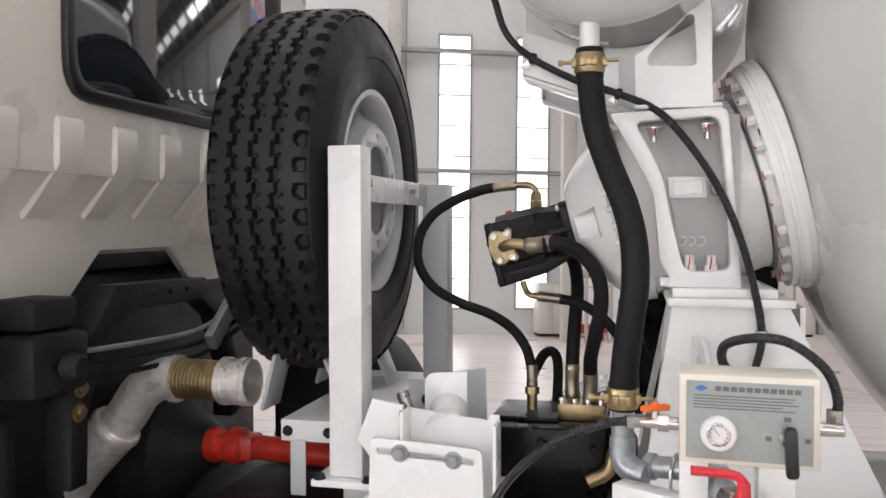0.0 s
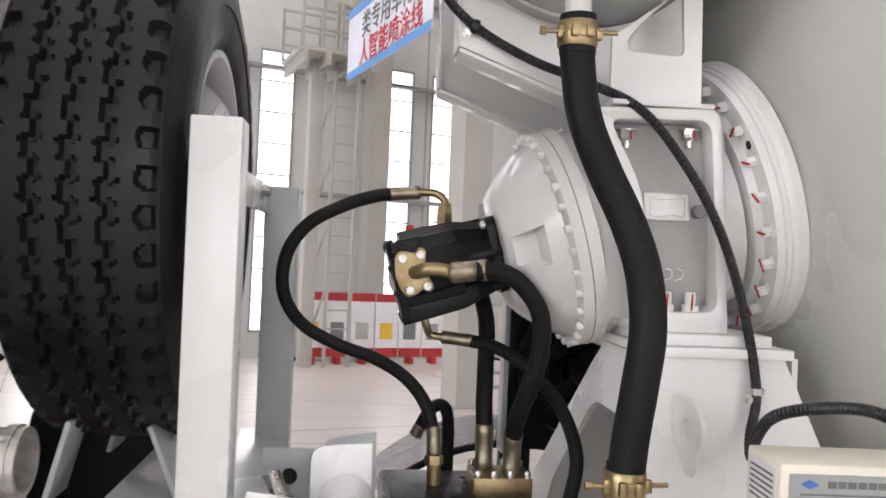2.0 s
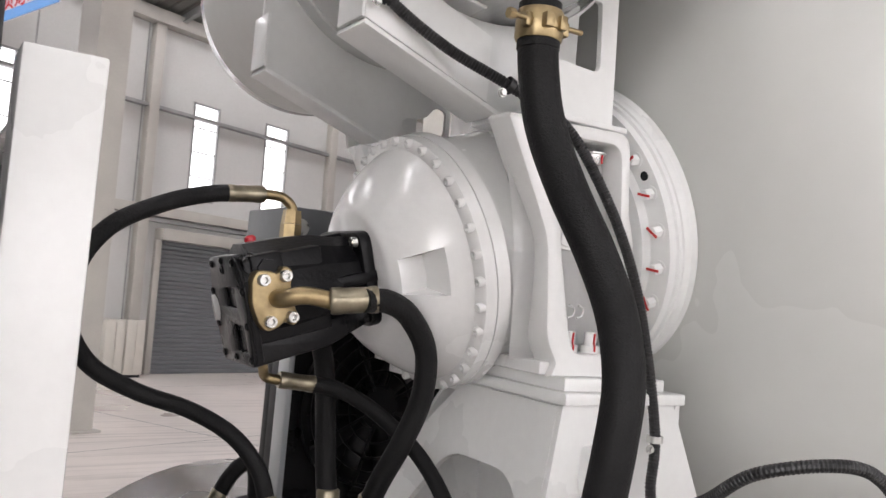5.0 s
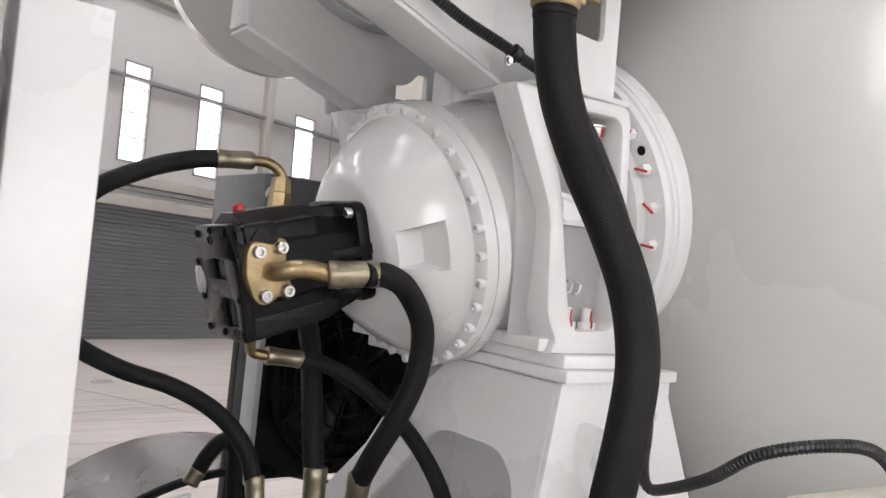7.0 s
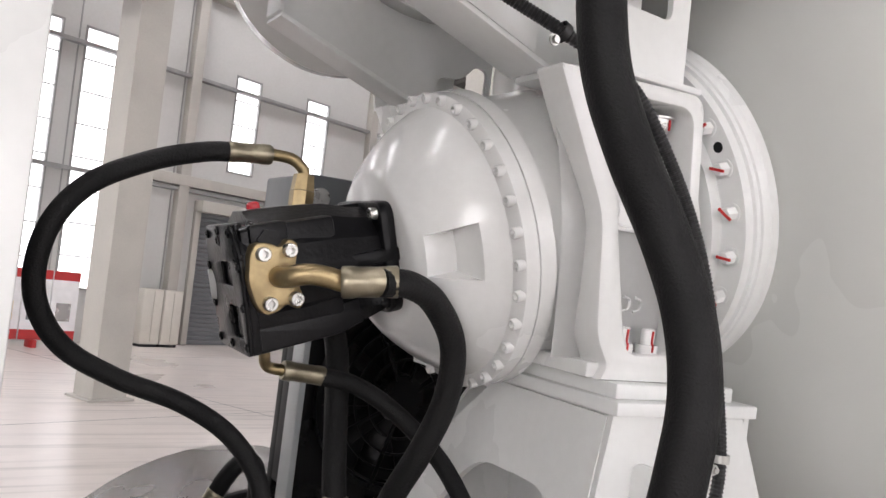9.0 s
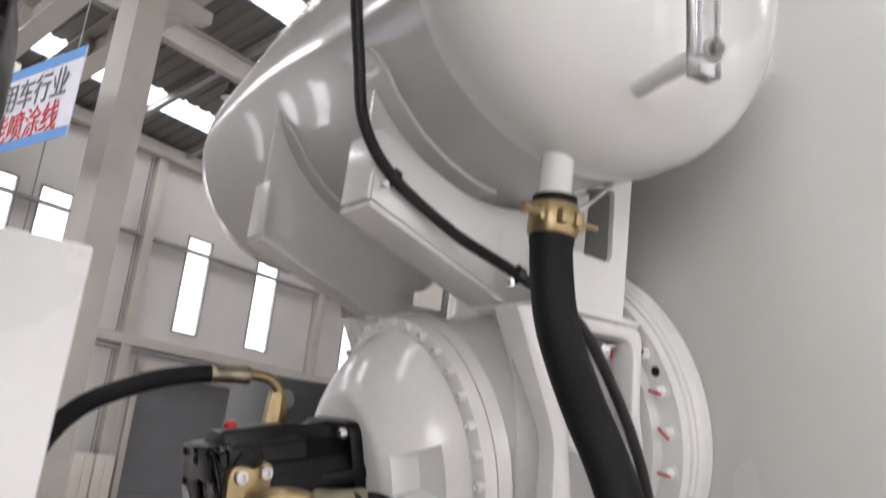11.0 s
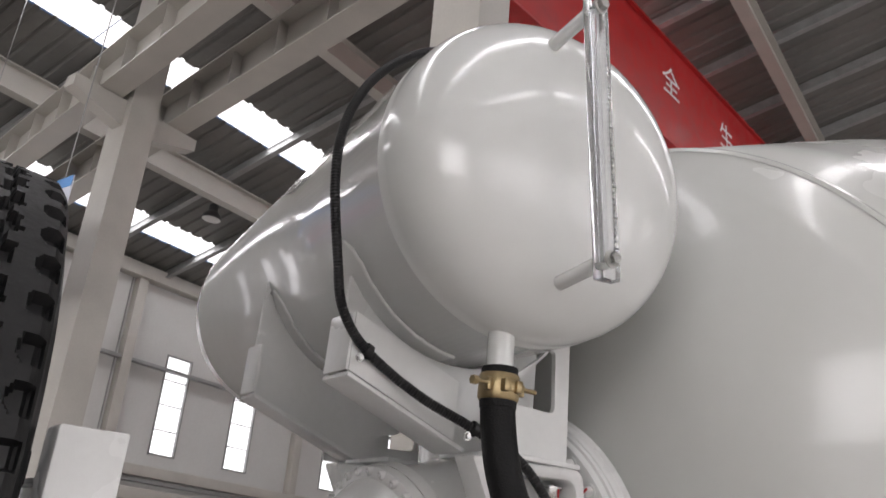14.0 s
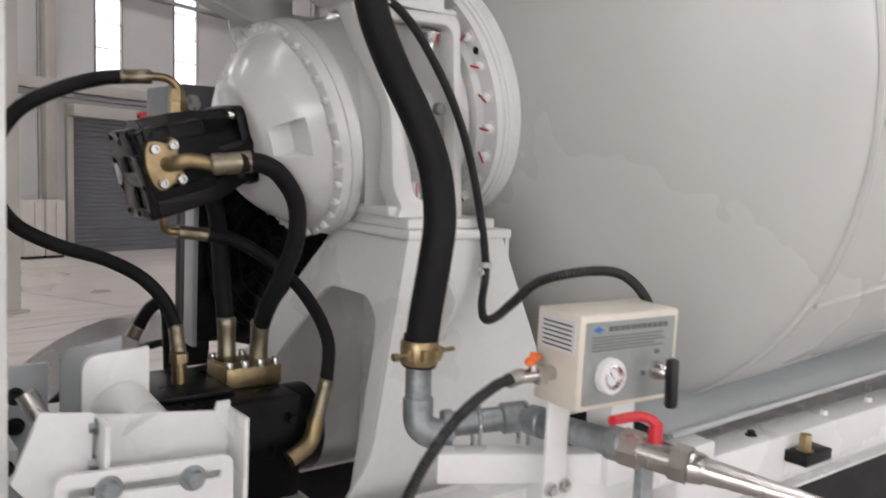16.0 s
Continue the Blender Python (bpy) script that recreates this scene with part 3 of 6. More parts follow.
hall_part("platform", box(3.05, 4.3, 13.9, 15.2, 4.95, 5.02, 0.005), COLP, lad)
for v in (13.9, 15.2):
    for z in (5.3, 5.6, 5.9):
        hall_part("rail", box(3.05, 4.3, v - 0.02, v + 0.02, z - 0.02, z + 0.02), COLP, lad, smooth=0)
    for k in range(5):
        u = 3.07 + 0.3 * k
        hall_part("baluster", box(u - 0.02, u + 0.02, v - 0.02, v + 0.02, 5.02, 5.9), COLP, lad, smooth=0)
for k in range(4):
    hall_part("bracket", box(3.1 + 0.35 * k, 3.16 + 0.35 * k, 13.9, 15.2, 4.75, 4.95), COLP, lad, smooth=0)

banner = thing("hanging_banner", "white and blue hanging banner with dark and red lettering", "banner")
hall_part("cloth", box(3.0, 3.012, 8.53, 11.3, 3.9, 4.8), BANNERM, banner, smooth=0)
hall_part("blue_edge", box(2.995, 2.999, 8.53, 11.3, 3.9, 4.0), BANNERB, banner, "blue lower edge", smooth=0)
hall_part("top_edge", box(2.995, 2.999, 8.53, 11.3, 4.69, 4.8), BANNERB, banner, "blue upper edge", smooth=0)
for v in (8.7, 11.1):
    hall_part("cord", box(3.0, 3.01, v, v + 0.01, 4.8, roof_z(v) - 0.1), GIRT, banner, smooth=0)


def lettering(text, size, m, mat, parent, name="lettering", depth=0.002, align='LEFT'):
    cu = bpy.data.curves.new("tmp", 'FONT')
    cu.body, cu.size, cu.extrude, cu.align_x = text, size, depth, align
    ob = bpy.data.objects.new("tmp", cu)
    scene.collection.objects.link(ob)
    bpy.context.view_layer.update()
    me = bpy.data.meshes.new_from_object(ob.evaluated_get(bpy.context.evaluated_depsgraph_get()))
    bpy.data.objects.remove(ob)
    bpy.data.curves.remove(cu)
    own = bmesh.new()
    own.from_mesh(me)
    bpy.data.meshes.remove(me)
    bmesh.ops.transform(own, matrix=m, verts=own.verts)
    return part(name, own, mat, parent, smooth=0)


# the banner reads from its far end to its near end
face_u = HALL @ Matrix(((0, 0, -1, 2.99), (-1, 0, 0, 11.8), (0, 1, 0, 0), (0, 0, 0, 1)))
lettering("类专用车行业", 0.34, face_u @ Matrix.Translation((1.05, 4.36, 0)), INK, banner)
lettering("人智能喷涂线", 0.34, face_u @ Matrix.Translation((1.0, 4.02, 0)), INKR, banner)
face_crane = HALL @ CRANE @ xz(4.494)
for ch, u in (("安", 6.5), ("全", 8.3), ("生", 10.0), ("产", 11.7)):
    lettering(ch, 0.5, face_crane @ Matrix.Translation((u, 7.95, 0)), PAPER, crane)


# ---- the truck: drum, reducer, pedestal ----
base["frame"] = TRUCK
RING = Vector((0.33, 2.388, 2.245))
DRUM_AXIS = Matrix.Translation(RING) @ Matrix.Rotation(radians(-13.5), 4, 'Y')
AXIS = Matrix.Translation(RING) @ Matrix.Rotation(radians(-15.5), 4, 'Y')

drum = thing("mixer_drum", "pale grey-white enamelled concrete mixer drum", "mixer drum")
prof = [(0.05, 0.0), (0.05, 0.30)]
for k in range(11):
    t = k / 10
    prof.append((0.055 + 0.225 * t ** 1.5, 0.34 + 0.54 * t))
for k in range(1, 10):
    a = radians(10 * k)
    prof.append((0.28 + 0.012 * k + 0.03 * (1 - math.cos(a)), 0.88 + 0.062 * math.sin(a) + 0.002 * k))
prof += [(0.42, 0.964), (0.7, 1.01), (1.1, 1.075), (1.6, 1.14), (2.7, 1.14), (3.4, 1.02), (4.6, 0.72), (5.4, 0.50), (5.4, 0.0)]
part("shell", lathe(prof, DRUM_AXIS, 144), DRUMW, drum, smooth=60)
part("seam", lathe([(0.378, 0.952), (0.383, 0.9605), (0.39, 0.9625), (0.398, 0.9595)], DRUM_AXIS, 144, closed=True), DRUMW, drum, "welded seam")
part("seam", lathe([(1.6, 1.138), (1.603, 1.144), (1.618, 1.144), (1.622, 1.138)], DRUM_AXIS, 144, closed=True), DRUMW, drum, "welded seam")
for a in (188, 214):
    q = [(DRUM_AXIS @ Vector((s_, (r_ + 0.002) * math.cos(radians(a)), (r_ + 0.002) * math.sin(radians(a))))) for s_, r_ in ((0.40, 0.962), (0.7, 1.01), (1.1, 1.075), (1.6, 1.14))]
    part("seam", tube(q, 0.006, 4, 8), DRUMW, drum, "welded seam")

flange = thing("drum_flange", "white bolted drum flange ring with red-marked bolts", "flange")
part("ring", lathe([(-0.03, 0.194), (-0.03, 0.245), (-0.012, 0.249), (-0.012, 0.296), (0.004, 0.297), (0.006, 0.303), (0.014, 0.303), (0.016, 0.307), (0.024, 0.308), (0.028, 0.312), (0.046, 0.312), (0.056, 0.292), (0.056, 0.194)], AXIS, 96, closed=True), WHITE, flange)
for k in range(24):
    a = 2 * math.pi * k / 24
    c = AXIS @ Vector((-0.012, 0.273 * math.cos(a), 0.273 * math.sin(a)))
    b = part("bolt", hexbolt(c, AXIS.to_3x3() @ Vector((-1, 0, 0)), 0.011, 0.02), WHITE, flange)
    own = box(-0.0022, 0.0022, -0.014, 0.014, -0.001, 0.0015, m=AXIS @ Matrix.Translation((-0.0325, 0.273 * math.cos(a), 0.273 * math.sin(a))) @ Matrix.Rotation(a + 0.4 + 0.5 * math.sin(k * 2.3), 4, 'X') @ Matrix.Rotation(radians(90), 4, 'Y'))
    part("paint_mark", own, REDM, b, "red paint mark", smooth=0)
# no hole is cut: a dark disc carries its inner shade as colour
a = math.pi * 0.875
part("vent_hole", rod(AXIS @ Vector((-0.0135, 0.273 * math.cos(a), 0.273 * math.sin(a))), AXIS @ Vector((-0.011, 0.273 * math.cos(a), 0.273 * math.sin(a))), 0.009, 0.009, 16), DARK, flange, "dark disc for the shade inside a threaded hole")

reducer = thing("drum_reducer", "white cast reducer gearbox with a bolted dome", "gearbox")
curve = [(-0.505, 0.132), (-0.498, 0.142), (-0.488, 0.153), (-0.474, 0.167), (-0.459, 0.181), (-0.443, 0.194), (-0.427, 0.205), (-0.412, 0.213), (-0.402, 0.219)]
own = lathe([(-0.512, 0.0), (-0.512, 0.118), (-0.509, 0.127)] + curve + [(-0.398, 0.236), (-0.394, 0.241), (-0.372, 0.242), (-0.371, 0.20)], None, 120)
for mid in (180, 0):
    pocket = []
    for f in own.faces:
        c = f.calc_center_median()
        ang = (math.degrees(math.atan2(c.z, c.y)) - mid + 180) % 360 - 180
        if -0.500 < c.x < -0.430 and abs(ang) < 11 and len(f.verts) == 4:
            pocket.append(f)
    res = bmesh.ops.inset_region(own, faces=pocket, thickness=0.004, depth=0.0, use_even_offset=True)
    verts = {v for f in pocket for v in f.verts}
    for v in verts:
        v.co.x = -0.442 + (v.co.x + 0.47) * 0.12
        v.co.y *= 0.97
bmesh.ops.transform(own, matrix=AXIS, verts=own.verts)
part("dome", own, CASTW, reducer, smooth=38)
part("barrel", lathe([(-0.372, 0.20), (-0.37, 0.243), (-0.345, 0.245), (-0.34, 0.232), (-0.26, 0.23), (-0.2, 0.236), (-0.1, 0.238), (-0.04, 0.23), (-0.03, 0.2)], AXIS, 96), CASTW, reducer, smooth=35)
for k in range(32):
    a = 2 * math.pi * (k + 0.5) / 32
    c = AXIS @ Vector((-0.397, 0.2335 * math.cos(a), 0.2335 * math.sin(a)))
    part("bolt", socket_bolt(c, AXIS.to_3x3() @ Vector((-1, 0, 0)), 0.0085, 0.011), CASTW, reducer)

# cast foot of the reducer, one cheek on each side, bolted to the pedestal and the tank bracket
for s in (-1, 1):
    y = 2.40 + s * 0.265
    outline = rounded([(-0.06, 2.395), (0.218, 2.405), (0.25, 1.985), (0.25, 1.968), (0.075, 1.968), (0.085, 1.99), (0.06, 2.03), (0.045, 2.2)], [0.01, 0.03, 0.004, 0, 0, 0.008, 0.03, 0.03])
    hole = rounded([(0.0, 2.372), (0.198, 2.38), (0.226, 2.012), (0.118, 2.006), (0.085, 2.15), (0.065, 2.25)], [0.02, 0.03, 0.025, 0.03, 0.05, 0.05], 7)
    part("cheek_frame", plate(outline, [hole], 0.062, xz(y), 0.006), CASTW, reducer)
    # the web behind the recess bows with the gearbox barrel
    own = bmesh.new()
    cols = []
    for k in range(9):
        t = k / 8
        bow = -s * (0.03 - 0.026 * math.sin(math.pi * t))
        zb, zt = 1.99, 2.39
        cols.append([own.verts.new((-0.03 + 0.28 * q / 6 + 0.06 * (1 - t) * (1 - q / 6), y + bow, zb + (zt - zb) * t)) for q in range(7)])
    for a, b in zip(cols, cols[1:]):
        for q in range(6):
            own.faces.new((a[q], a[q + 1], b[q + 1], b[q]))
    bmesh.ops.solidify(own, geom=own.faces[:], thickness=0.006)
    part("cheek_web", own, CASTW, reducer)
    for bx, bz in ((0.045, 2.352), (0.172, 2.358)):
        b = part("bolt", hexbolt((bx, y - s * 0.012, bz + 0.008), (0, 0, -1), 0.0155, 0.02), ZINC if s < 0 else CASTW, reducer, "zinc-plated hexagon bolt")
        part("thread_end", rod((bx, y - s * 0.012, bz - 0.01), (bx, y - s * 0.012, bz - 0.028), 0.0085, 0.008, 12), ZINC, b)
        part("paint_mark", box(bx + 0.003, bx + 0.0062, y - s * 0.012 + s * 0.0165, y - s * 0.012 + s * 0.0145, bz - 0.011, bz + 0.005), REDM, b, "red paint mark", smooth=0)
    for bx in (0.132, 0.182):
        b = part("bolt", lathe([(0, 0.017), (0.014, 0.017), (0.014, 0.011), (0.036, 0.011), (0.038, 0.009), (0.038, 0)], Matrix.Translation((bx, y + s * 0.004, 2.008)) @ Matrix.Rotation(radians(-90), 4, 'Y'), 12), CASTW, reducer)
        part("paint_mark", tube([(bx - 0.004, y + s * 0.0215, 2.012), (bx - 0.003, y + s * 0.0205, 2.021), (bx - 0.001, y + s * 0.0155, 2.026), (bx, y + s * 0.0155, 2.043)], 0.0018, 4, 6), REDM, b, "red paint mark")
np_ = part("name_plate", plate(rounded([(0.082, 2.185), (0.172, 2.185), (0.168, 2.238), (0.078, 2.238)], 0.006), [], 0.004, xz(2.129), 0.001), CASTW, reducer)
part("raised_edge", tube([(0.09, 2.126, 2.228), (0.12, 2.126, 2.226), (0.158, 2.126, 2.23), (0.161, 2.126, 2.21), (0.16, 2.126, 2.194), (0.135, 2.126, 2.197), (0.11, 2.126, 2.192), (0.092, 2.126, 2.196), (0.094, 2.126, 2.212), (0.09, 2.126, 2.228)], 0.0016, 4, 6), CASTW, np_)
for k in range(3):
    part("cast_mark", tube([(0.108 + 0.022 * k, 2.137, 2.068), (0.12 + 0.022 * k, 2.137, 2.072), (0.122 + 0.022 * k, 2.137, 2.086), (0.11 + 0.022 * k, 2.137, 2.09)], 0.002, 5, 6), CASTW, reducer)
part("plug", rod((0.192, 2.16, 2.205), (0.192, 2.124, 2.205), 0.014, 0.013, 18, bevel=0.002), GIRT, reducer, "dark drain plug")
part("foot_pad", box(0.062, 0.13, 2.12, 2.3, 1.969, 1.992, 0.004), CASTW, reducer)

pedestal = thing("pedestal", "white welded steel pedestal carrying the drum reducer", "pedestal")
part("top_flange", box(0.078, 0.366, 2.065, 2.735, 1.925, 1.945, 0.003), WHITE, pedestal)
part("upper_flange", box(0.09, 0.33, 2.085, 2.715, 1.9455, 1.968, 0.003), WHITE, pedestal)
for s in (-1, 1):
    y = 2.40 + s * 0.31
    outline = [(0.09, 1.925), (0.356, 1.925), (0.61, 1.40), (0.66, 1.25), (-0.06, 1.25), (-0.04, 1.38), (0.02, 1.45)] if s < 0 else [(0.3, 1.925), (0.37, 1.925), (0.62, 1.40), (0.66, 1.25), (0.02, 1.25), (0.03, 1.4), (0.05, 1.55)]
    part("side_plate", plate(rounded(outline, [0, 0, 0, 0, 0.0, 0.05, 0.05]), [], 0.012, xz(y), 0.001), WHITE, pedestal, smooth=20)
# front plate between the cheeks, with a large arched opening
front = Matrix.Translation((0.046, 2.40, 1.59)) @ Matrix.Rotation(radians(8.4), 4, 'Y') @ Matrix(((0, 0, 1, 0), (1, 0, 0, 0), (0, 1, 0, 0), (0, 0, 0, 1)))
part("front_plate", plate([(-0.304, 0.333), (-0.02, 0.333), (0.05, 0.27), (0.38, -0.07), (0.38, -0.34), (-0.304, -0.34)], [rounded([(-0.255, -0.30), (-0.255, 0.15), (-0.2, 0.2), (-0.02, 0.2), (0.2, -0.05), (0.2, -0.30)], 0.05)], 0.012, front, 0.001), WHITE, pedestal, smooth=20)
part("cradle", box(0.1, 0.36, 2.1, 2.7, 1.90, 1.925, 0.003), WHITE, pedestal)
part("back_plate", box(0.38, 0.392, 2.1, 2.7, 1.25, 1.925), WHITE, pedestal, smooth=0)
part("lifting_lug", plate(rounded([(0.0, 0.0), (0.05, -0.08), (0.085, 0.02), (0.06, 0.07), (0.0, 0.08)], 0.02), [[(0.04 + 0.012 * math.cos(a), 0.015 + 0.02 * math.sin(a)) for a in np.linspace(0, 6.1, 14)]], 0.012, Matrix.Translation((0.14, 2.085, 1.78)) @ Matrix(((0.35, 0, 0.94, 0), (-0.94, 0, 0.35, 0), (0, 1, 0, 0), (0, 0, 0, 1))), 0.002), WHITE, pedestal)

# ---- hydraulic motor on the reducer ----
motor = thing("hydraulic_motor", "black painted hydraulic drum motor", "hydraulic motor")


def ax(s, y, z):
    return AXIS @ Vector((s, y, z))


def axbox(s0, s1, y0, y1, z0, z1, bevel=0.004):
    return box(s0, s1, y0, y1, z0, z1, bevel, m=AXIS)


part("mounting_flange", plate(rounded([(-0.086, -0.084), (0.086, -0.084), (0.086, 0.084), (-0.086, 0.084)], 0.026), [], 0.022, AXIS @ yz(-0.524), 0.003), BLACKP, motor)
part("housing", lathe([(-0.53, 0.0), (-0.53, 0.078), (-0.56, 0.082), (-0.60, 0.092), (-0.66, 0.096), (-0.72, 0.096), (-0.72, 0)], AXIS, 14), BLACKP, motor, smooth=20)
VB = AXIS @ Matrix.Translation((0.028, 0, 0.004)) @ Matrix.Diagonal((1, 0.92, 0.86, 1))
part("valve_block", box(-0.772, -0.632, -0.088, 0.095, -0.085, 0.082, 0.009, m=VB), BLACKP, motor, smooth=30)
wedge = [(-0.772, -0.125), (-0.772, -0.08), (-0.56, -0.06), (-0.545, -0.085), (-0.64, -0.118)]
part("lower_block", plate(rounded(wedge, 0.008), [], 0.165, VB @ xz(0.0), 0.005), BLACKP, motor)
part("rib", box(-0.64, -0.535, -0.012, 0.012, 0.06, 0.092, 0.004, m=VB), BLACKP, motor)
part("rib", box(-0.64, -0.535, -0.094, -0.07, -0.012, 0.012, 0.004, m=VB), BLACKP, motor)
FACE = [(-0.088, -0.125), (0.078, -0.125), (0.088, 0.0), (0.072, 0.084), (-0.068, 0.09), (-0.1, 0.03)]
part("end_plate", plate(rounded(FACE, 0.014), [], 0.012, VB @ yz(-0.768), 0.002), BLACKP, motor)
part("end_cover", plate(rounded(FACE, 0.014), [rounded([(-0.065, -0.098), (-0.015, -0.098), (-0.015, -0.045), (-0.065, -0.045)], 0.006), rounded([(-0.045, -0.012), (0.005, -0.012), (0.005, 0.026), (-0.045, 0.026)], 0.004)], 0.006, VB @ yz(-0.7765), 0.0015), BLACKP, motor)
part("cast_mark", box(-0.7745, -0.7725, -0.038, -0.002, -0.004, 0.018, m=VB), BLACKP, motor)
part("cast_ring", lathe([(0, 0.009), (-0.002, 0.009), (-0.002, 0.006), (0, 0.006)], VB @ Matrix.Translation((-0.7792, 0.005, 0.06)), 16, closed=True), BLACKP, motor)
for y, z in ((-0.078, -0.11), (0.066, -0.11), (-0.088, 0.02), (0.076, 0.015), (0.06, 0.07), (-0.058, 0.075), (0.0, -0.112), (-0.084, -0.045), (0.072, -0.05), (0.0, 0.078)):
    part("cover_bolt", socket_bolt(VB @ Vector((-0.7795, y, z)), AXIS.to_3x3() @ Vector((-1, 0, 0)), 0.0065, 0.003), BLACKP, motor)
part("side_boss", rod(VB @ Vector((-0.72, 0.07, -0.02)), VB @ Vector((-0.782, 0.086, -0.02)), 0.034, 0.028, 20, bevel=0.006), CASTW, motor, "white end boss")
for y, z in ((-0.069, 0.067), (0.069, 0.067), (-0.069, -0.067), (0.069, -0.067)):
    part("flange_bolt", socket_bolt(ax(-0.535, y, z), AXIS.to_3x3() @ Vector((-1, 0, 0)), 0.0095, 0.011), ZINC if z > 0 else BLACKP, motor)
part("valve_plug", rod(VB @ Vector((-0.735, -0.085, 0.056)), VB @ Vector((-0.735, -0.1, 0.056)), 0.018, 0.017, 6), BLACKP, motor)
part("plug_boss", box(-0.76, -0.705, -0.094, -0.06, 0.035, 0.085, 0.006, m=VB), BLACKP, motor)
part("red_cap", lathe([(0, 0.012), (0.012, 0.0125), (0.016, 0.0105), (0.03, 0.01), (0.034, 0.006), (0.034, 0)], VB @ Matrix.Translation((-0.715, 0.03, 0.082)) @ Matrix.Rotation(radians(-90), 4, 'Y'), 16), REDH, motor, "red plastic cap")


def port_flange(parent, c, out, along, mat=BRASS):
    """A split flange with four bolts, round the point c, facing out."""
    c, out, along = Vector(c), Vector(out).normalized(), Vector(along).normalized()
    up = out.cross(along)
    m = Matrix((((*along,)), ((*up,)), ((*out,)))).transposed().to_4x4()
    m.translation = c
    f = part("port_flange", plate(rounded([(-0.024, -0.05), (-0.004, -0.046), (0.008, -0.038), (0.022, -0.05), (0.034, -0.04), (0.028, -0.02), (0.024, 0.0), (0.028, 0.02), (0.034, 0.04), (0.022, 0.05), (0.008, 0.038), (-0.004, 0.046), (-0.024, 0.05), (-0.035, 0.036), (-0.042, 0.0), (-0.035, -0.036)], 0.009), [], 0.03, m @ Matrix.Translation((0, 0, 0.012)), 0.003), mat, parent, "yellow zinc-plated flange")
    for a in (-1, 1):
        for b in (-1, 1):
            part("flange_screw", socket_bolt(m @ Vector((a * 0.0185, b * 0.0335, 0.026)), out, 0.0098, 0.013), ZINC, f, "bright cap screw")


R3 = AXIS.to_3x3()
port = AXIS @ Vector((-0.706, -0.081, 0.004))
port_flange(motor, port, R3 @ Vector((0, -1, 0)), R3 @ Vector((1, 0, 0)))

# ---- hoses ----
def hose_end(h, a, b, r, label="yellow zinc-plated hose fitting"):
    a, b = Vector(a), Vector(b)
    n = (b - a).length
    m = Matrix.Translation(a) @ (b - a).to_track_quat('X', 'Z').to_matrix().to_4x4()
    prof = [(0, 0), (0, r * 0.9), (0.003, r), (n * 0.22, r), (n * 0.25, r * 0.95), (n * 0.78, r * 0.95), (n * 0.81, r), (n - 0.003, r), (n, r * 0.9), (n, 0)]
    return part("hose_fitting", lathe(prof, m, 22), CRIMP, h, label)


def hex_nut(h, a, b, r):
    return part("nut", rod(a, b, r, r, 6), BRASS, h, "yellow zinc-plated nut")


ha = thing("return_hose", "thin black hydraulic hose looping from motor to pump", "hose", "hydraulic hoses")
n0 = Vector((-0.28, 2.43, 2.165))
part("adapter", rod(n0, n0 + Vector((0, 0, 0.025)), 0.019, 0.019, 6), BRASS, ha, "brass hexagon adapter")
part("nut", rod(n0 + Vector((0, 0, 0.026)), n0 + Vector((0, 0, 0.05)), 0.0185, 0.016, 6), BRASS, ha, "brass union nut")
part("elbow", tube([n0 + Vector((0, 0, 0.046)), n0 + Vector((-0.003, 0, 0.058)), n0 + Vector((-0.023, 0.0, 0.071)), n0 + Vector((-0.06, -0.004, 0.072))], 0.009, 6), BRASS, ha, "bent brass-coloured tube")
hose_end(ha, (-0.338, 2.425, 2.236), (-0.405, 2.42, 2.229), 0.0155)
part("rubber", tube([(-0.39, 2.421, 2.231), (-0.44, 2.42, 2.222), (-0.51, 2.42, 2.197), (-0.585, 2.42, 2.152), (-0.628, 2.42, 2.084), (-0.632, 2.43, 2.0), (-0.59, 2.45, 1.93), (-0.51, 2.46, 1.885), (-0.42, 2.45, 1.855), (-0.35, 2.43, 1.815), (-0.305, 2.41, 1.76), (-0.287, 2.395, 1.70)], 0.0148), HOSE, ha)
hose_end(ha, (-0.288, 2.398, 1.715), (-0.285, 2.385, 1.655), 0.0165)
hex_nut(ha, (-0.285, 2.385, 1.655), (-0.285, 2.383, 1.635), 0.021)
part("union", rod((-0.285, 2.383, 1.635), (-0.285, 2.38, 1.58), 0.015, 0.015, 16), BRASS, ha, "brass union")

hb = thing("pressure_hose", "thick black hydraulic hose from the motor port", "hose", "hydraulic hoses")
e0 = port + R3 @ Vector((0, -0.026, 0))
part("elbow", tube([port + R3 @ Vector((0, -0.02, 0)), e0 + R3 @ Vector((0.004, -0.02, 0)), e0 + R3 @ Vector((0.035, -0.04, 0)), e0 + R3 @ Vector((0.09, -0.045, -0.024))], 0.0145, 8), BRASS, hb, "bent yellow zinc-plated tube")
hose_end(hb, e0 + R3 @ Vector((0.07, -0.045, -0.016)), (-0.21, 2.204, 2.073), 0.0222)
part("rubber", tube([(-0.235, 2.204, 2.069), (-0.19, 2.208, 2.07), (-0.14, 2.222, 2.048), (-0.095, 2.234, 1.99), (-0.085, 2.25, 1.91), (-0.10, 2.275, 1.83), (-0.115, 2.31, 1.76), (-0.118, 2.34, 1.71)], 0.0195), HOSE, hb)
hose_end(hb, (-0.118, 2.34, 1.722), (-0.118, 2.35, 1.625), 0.021)

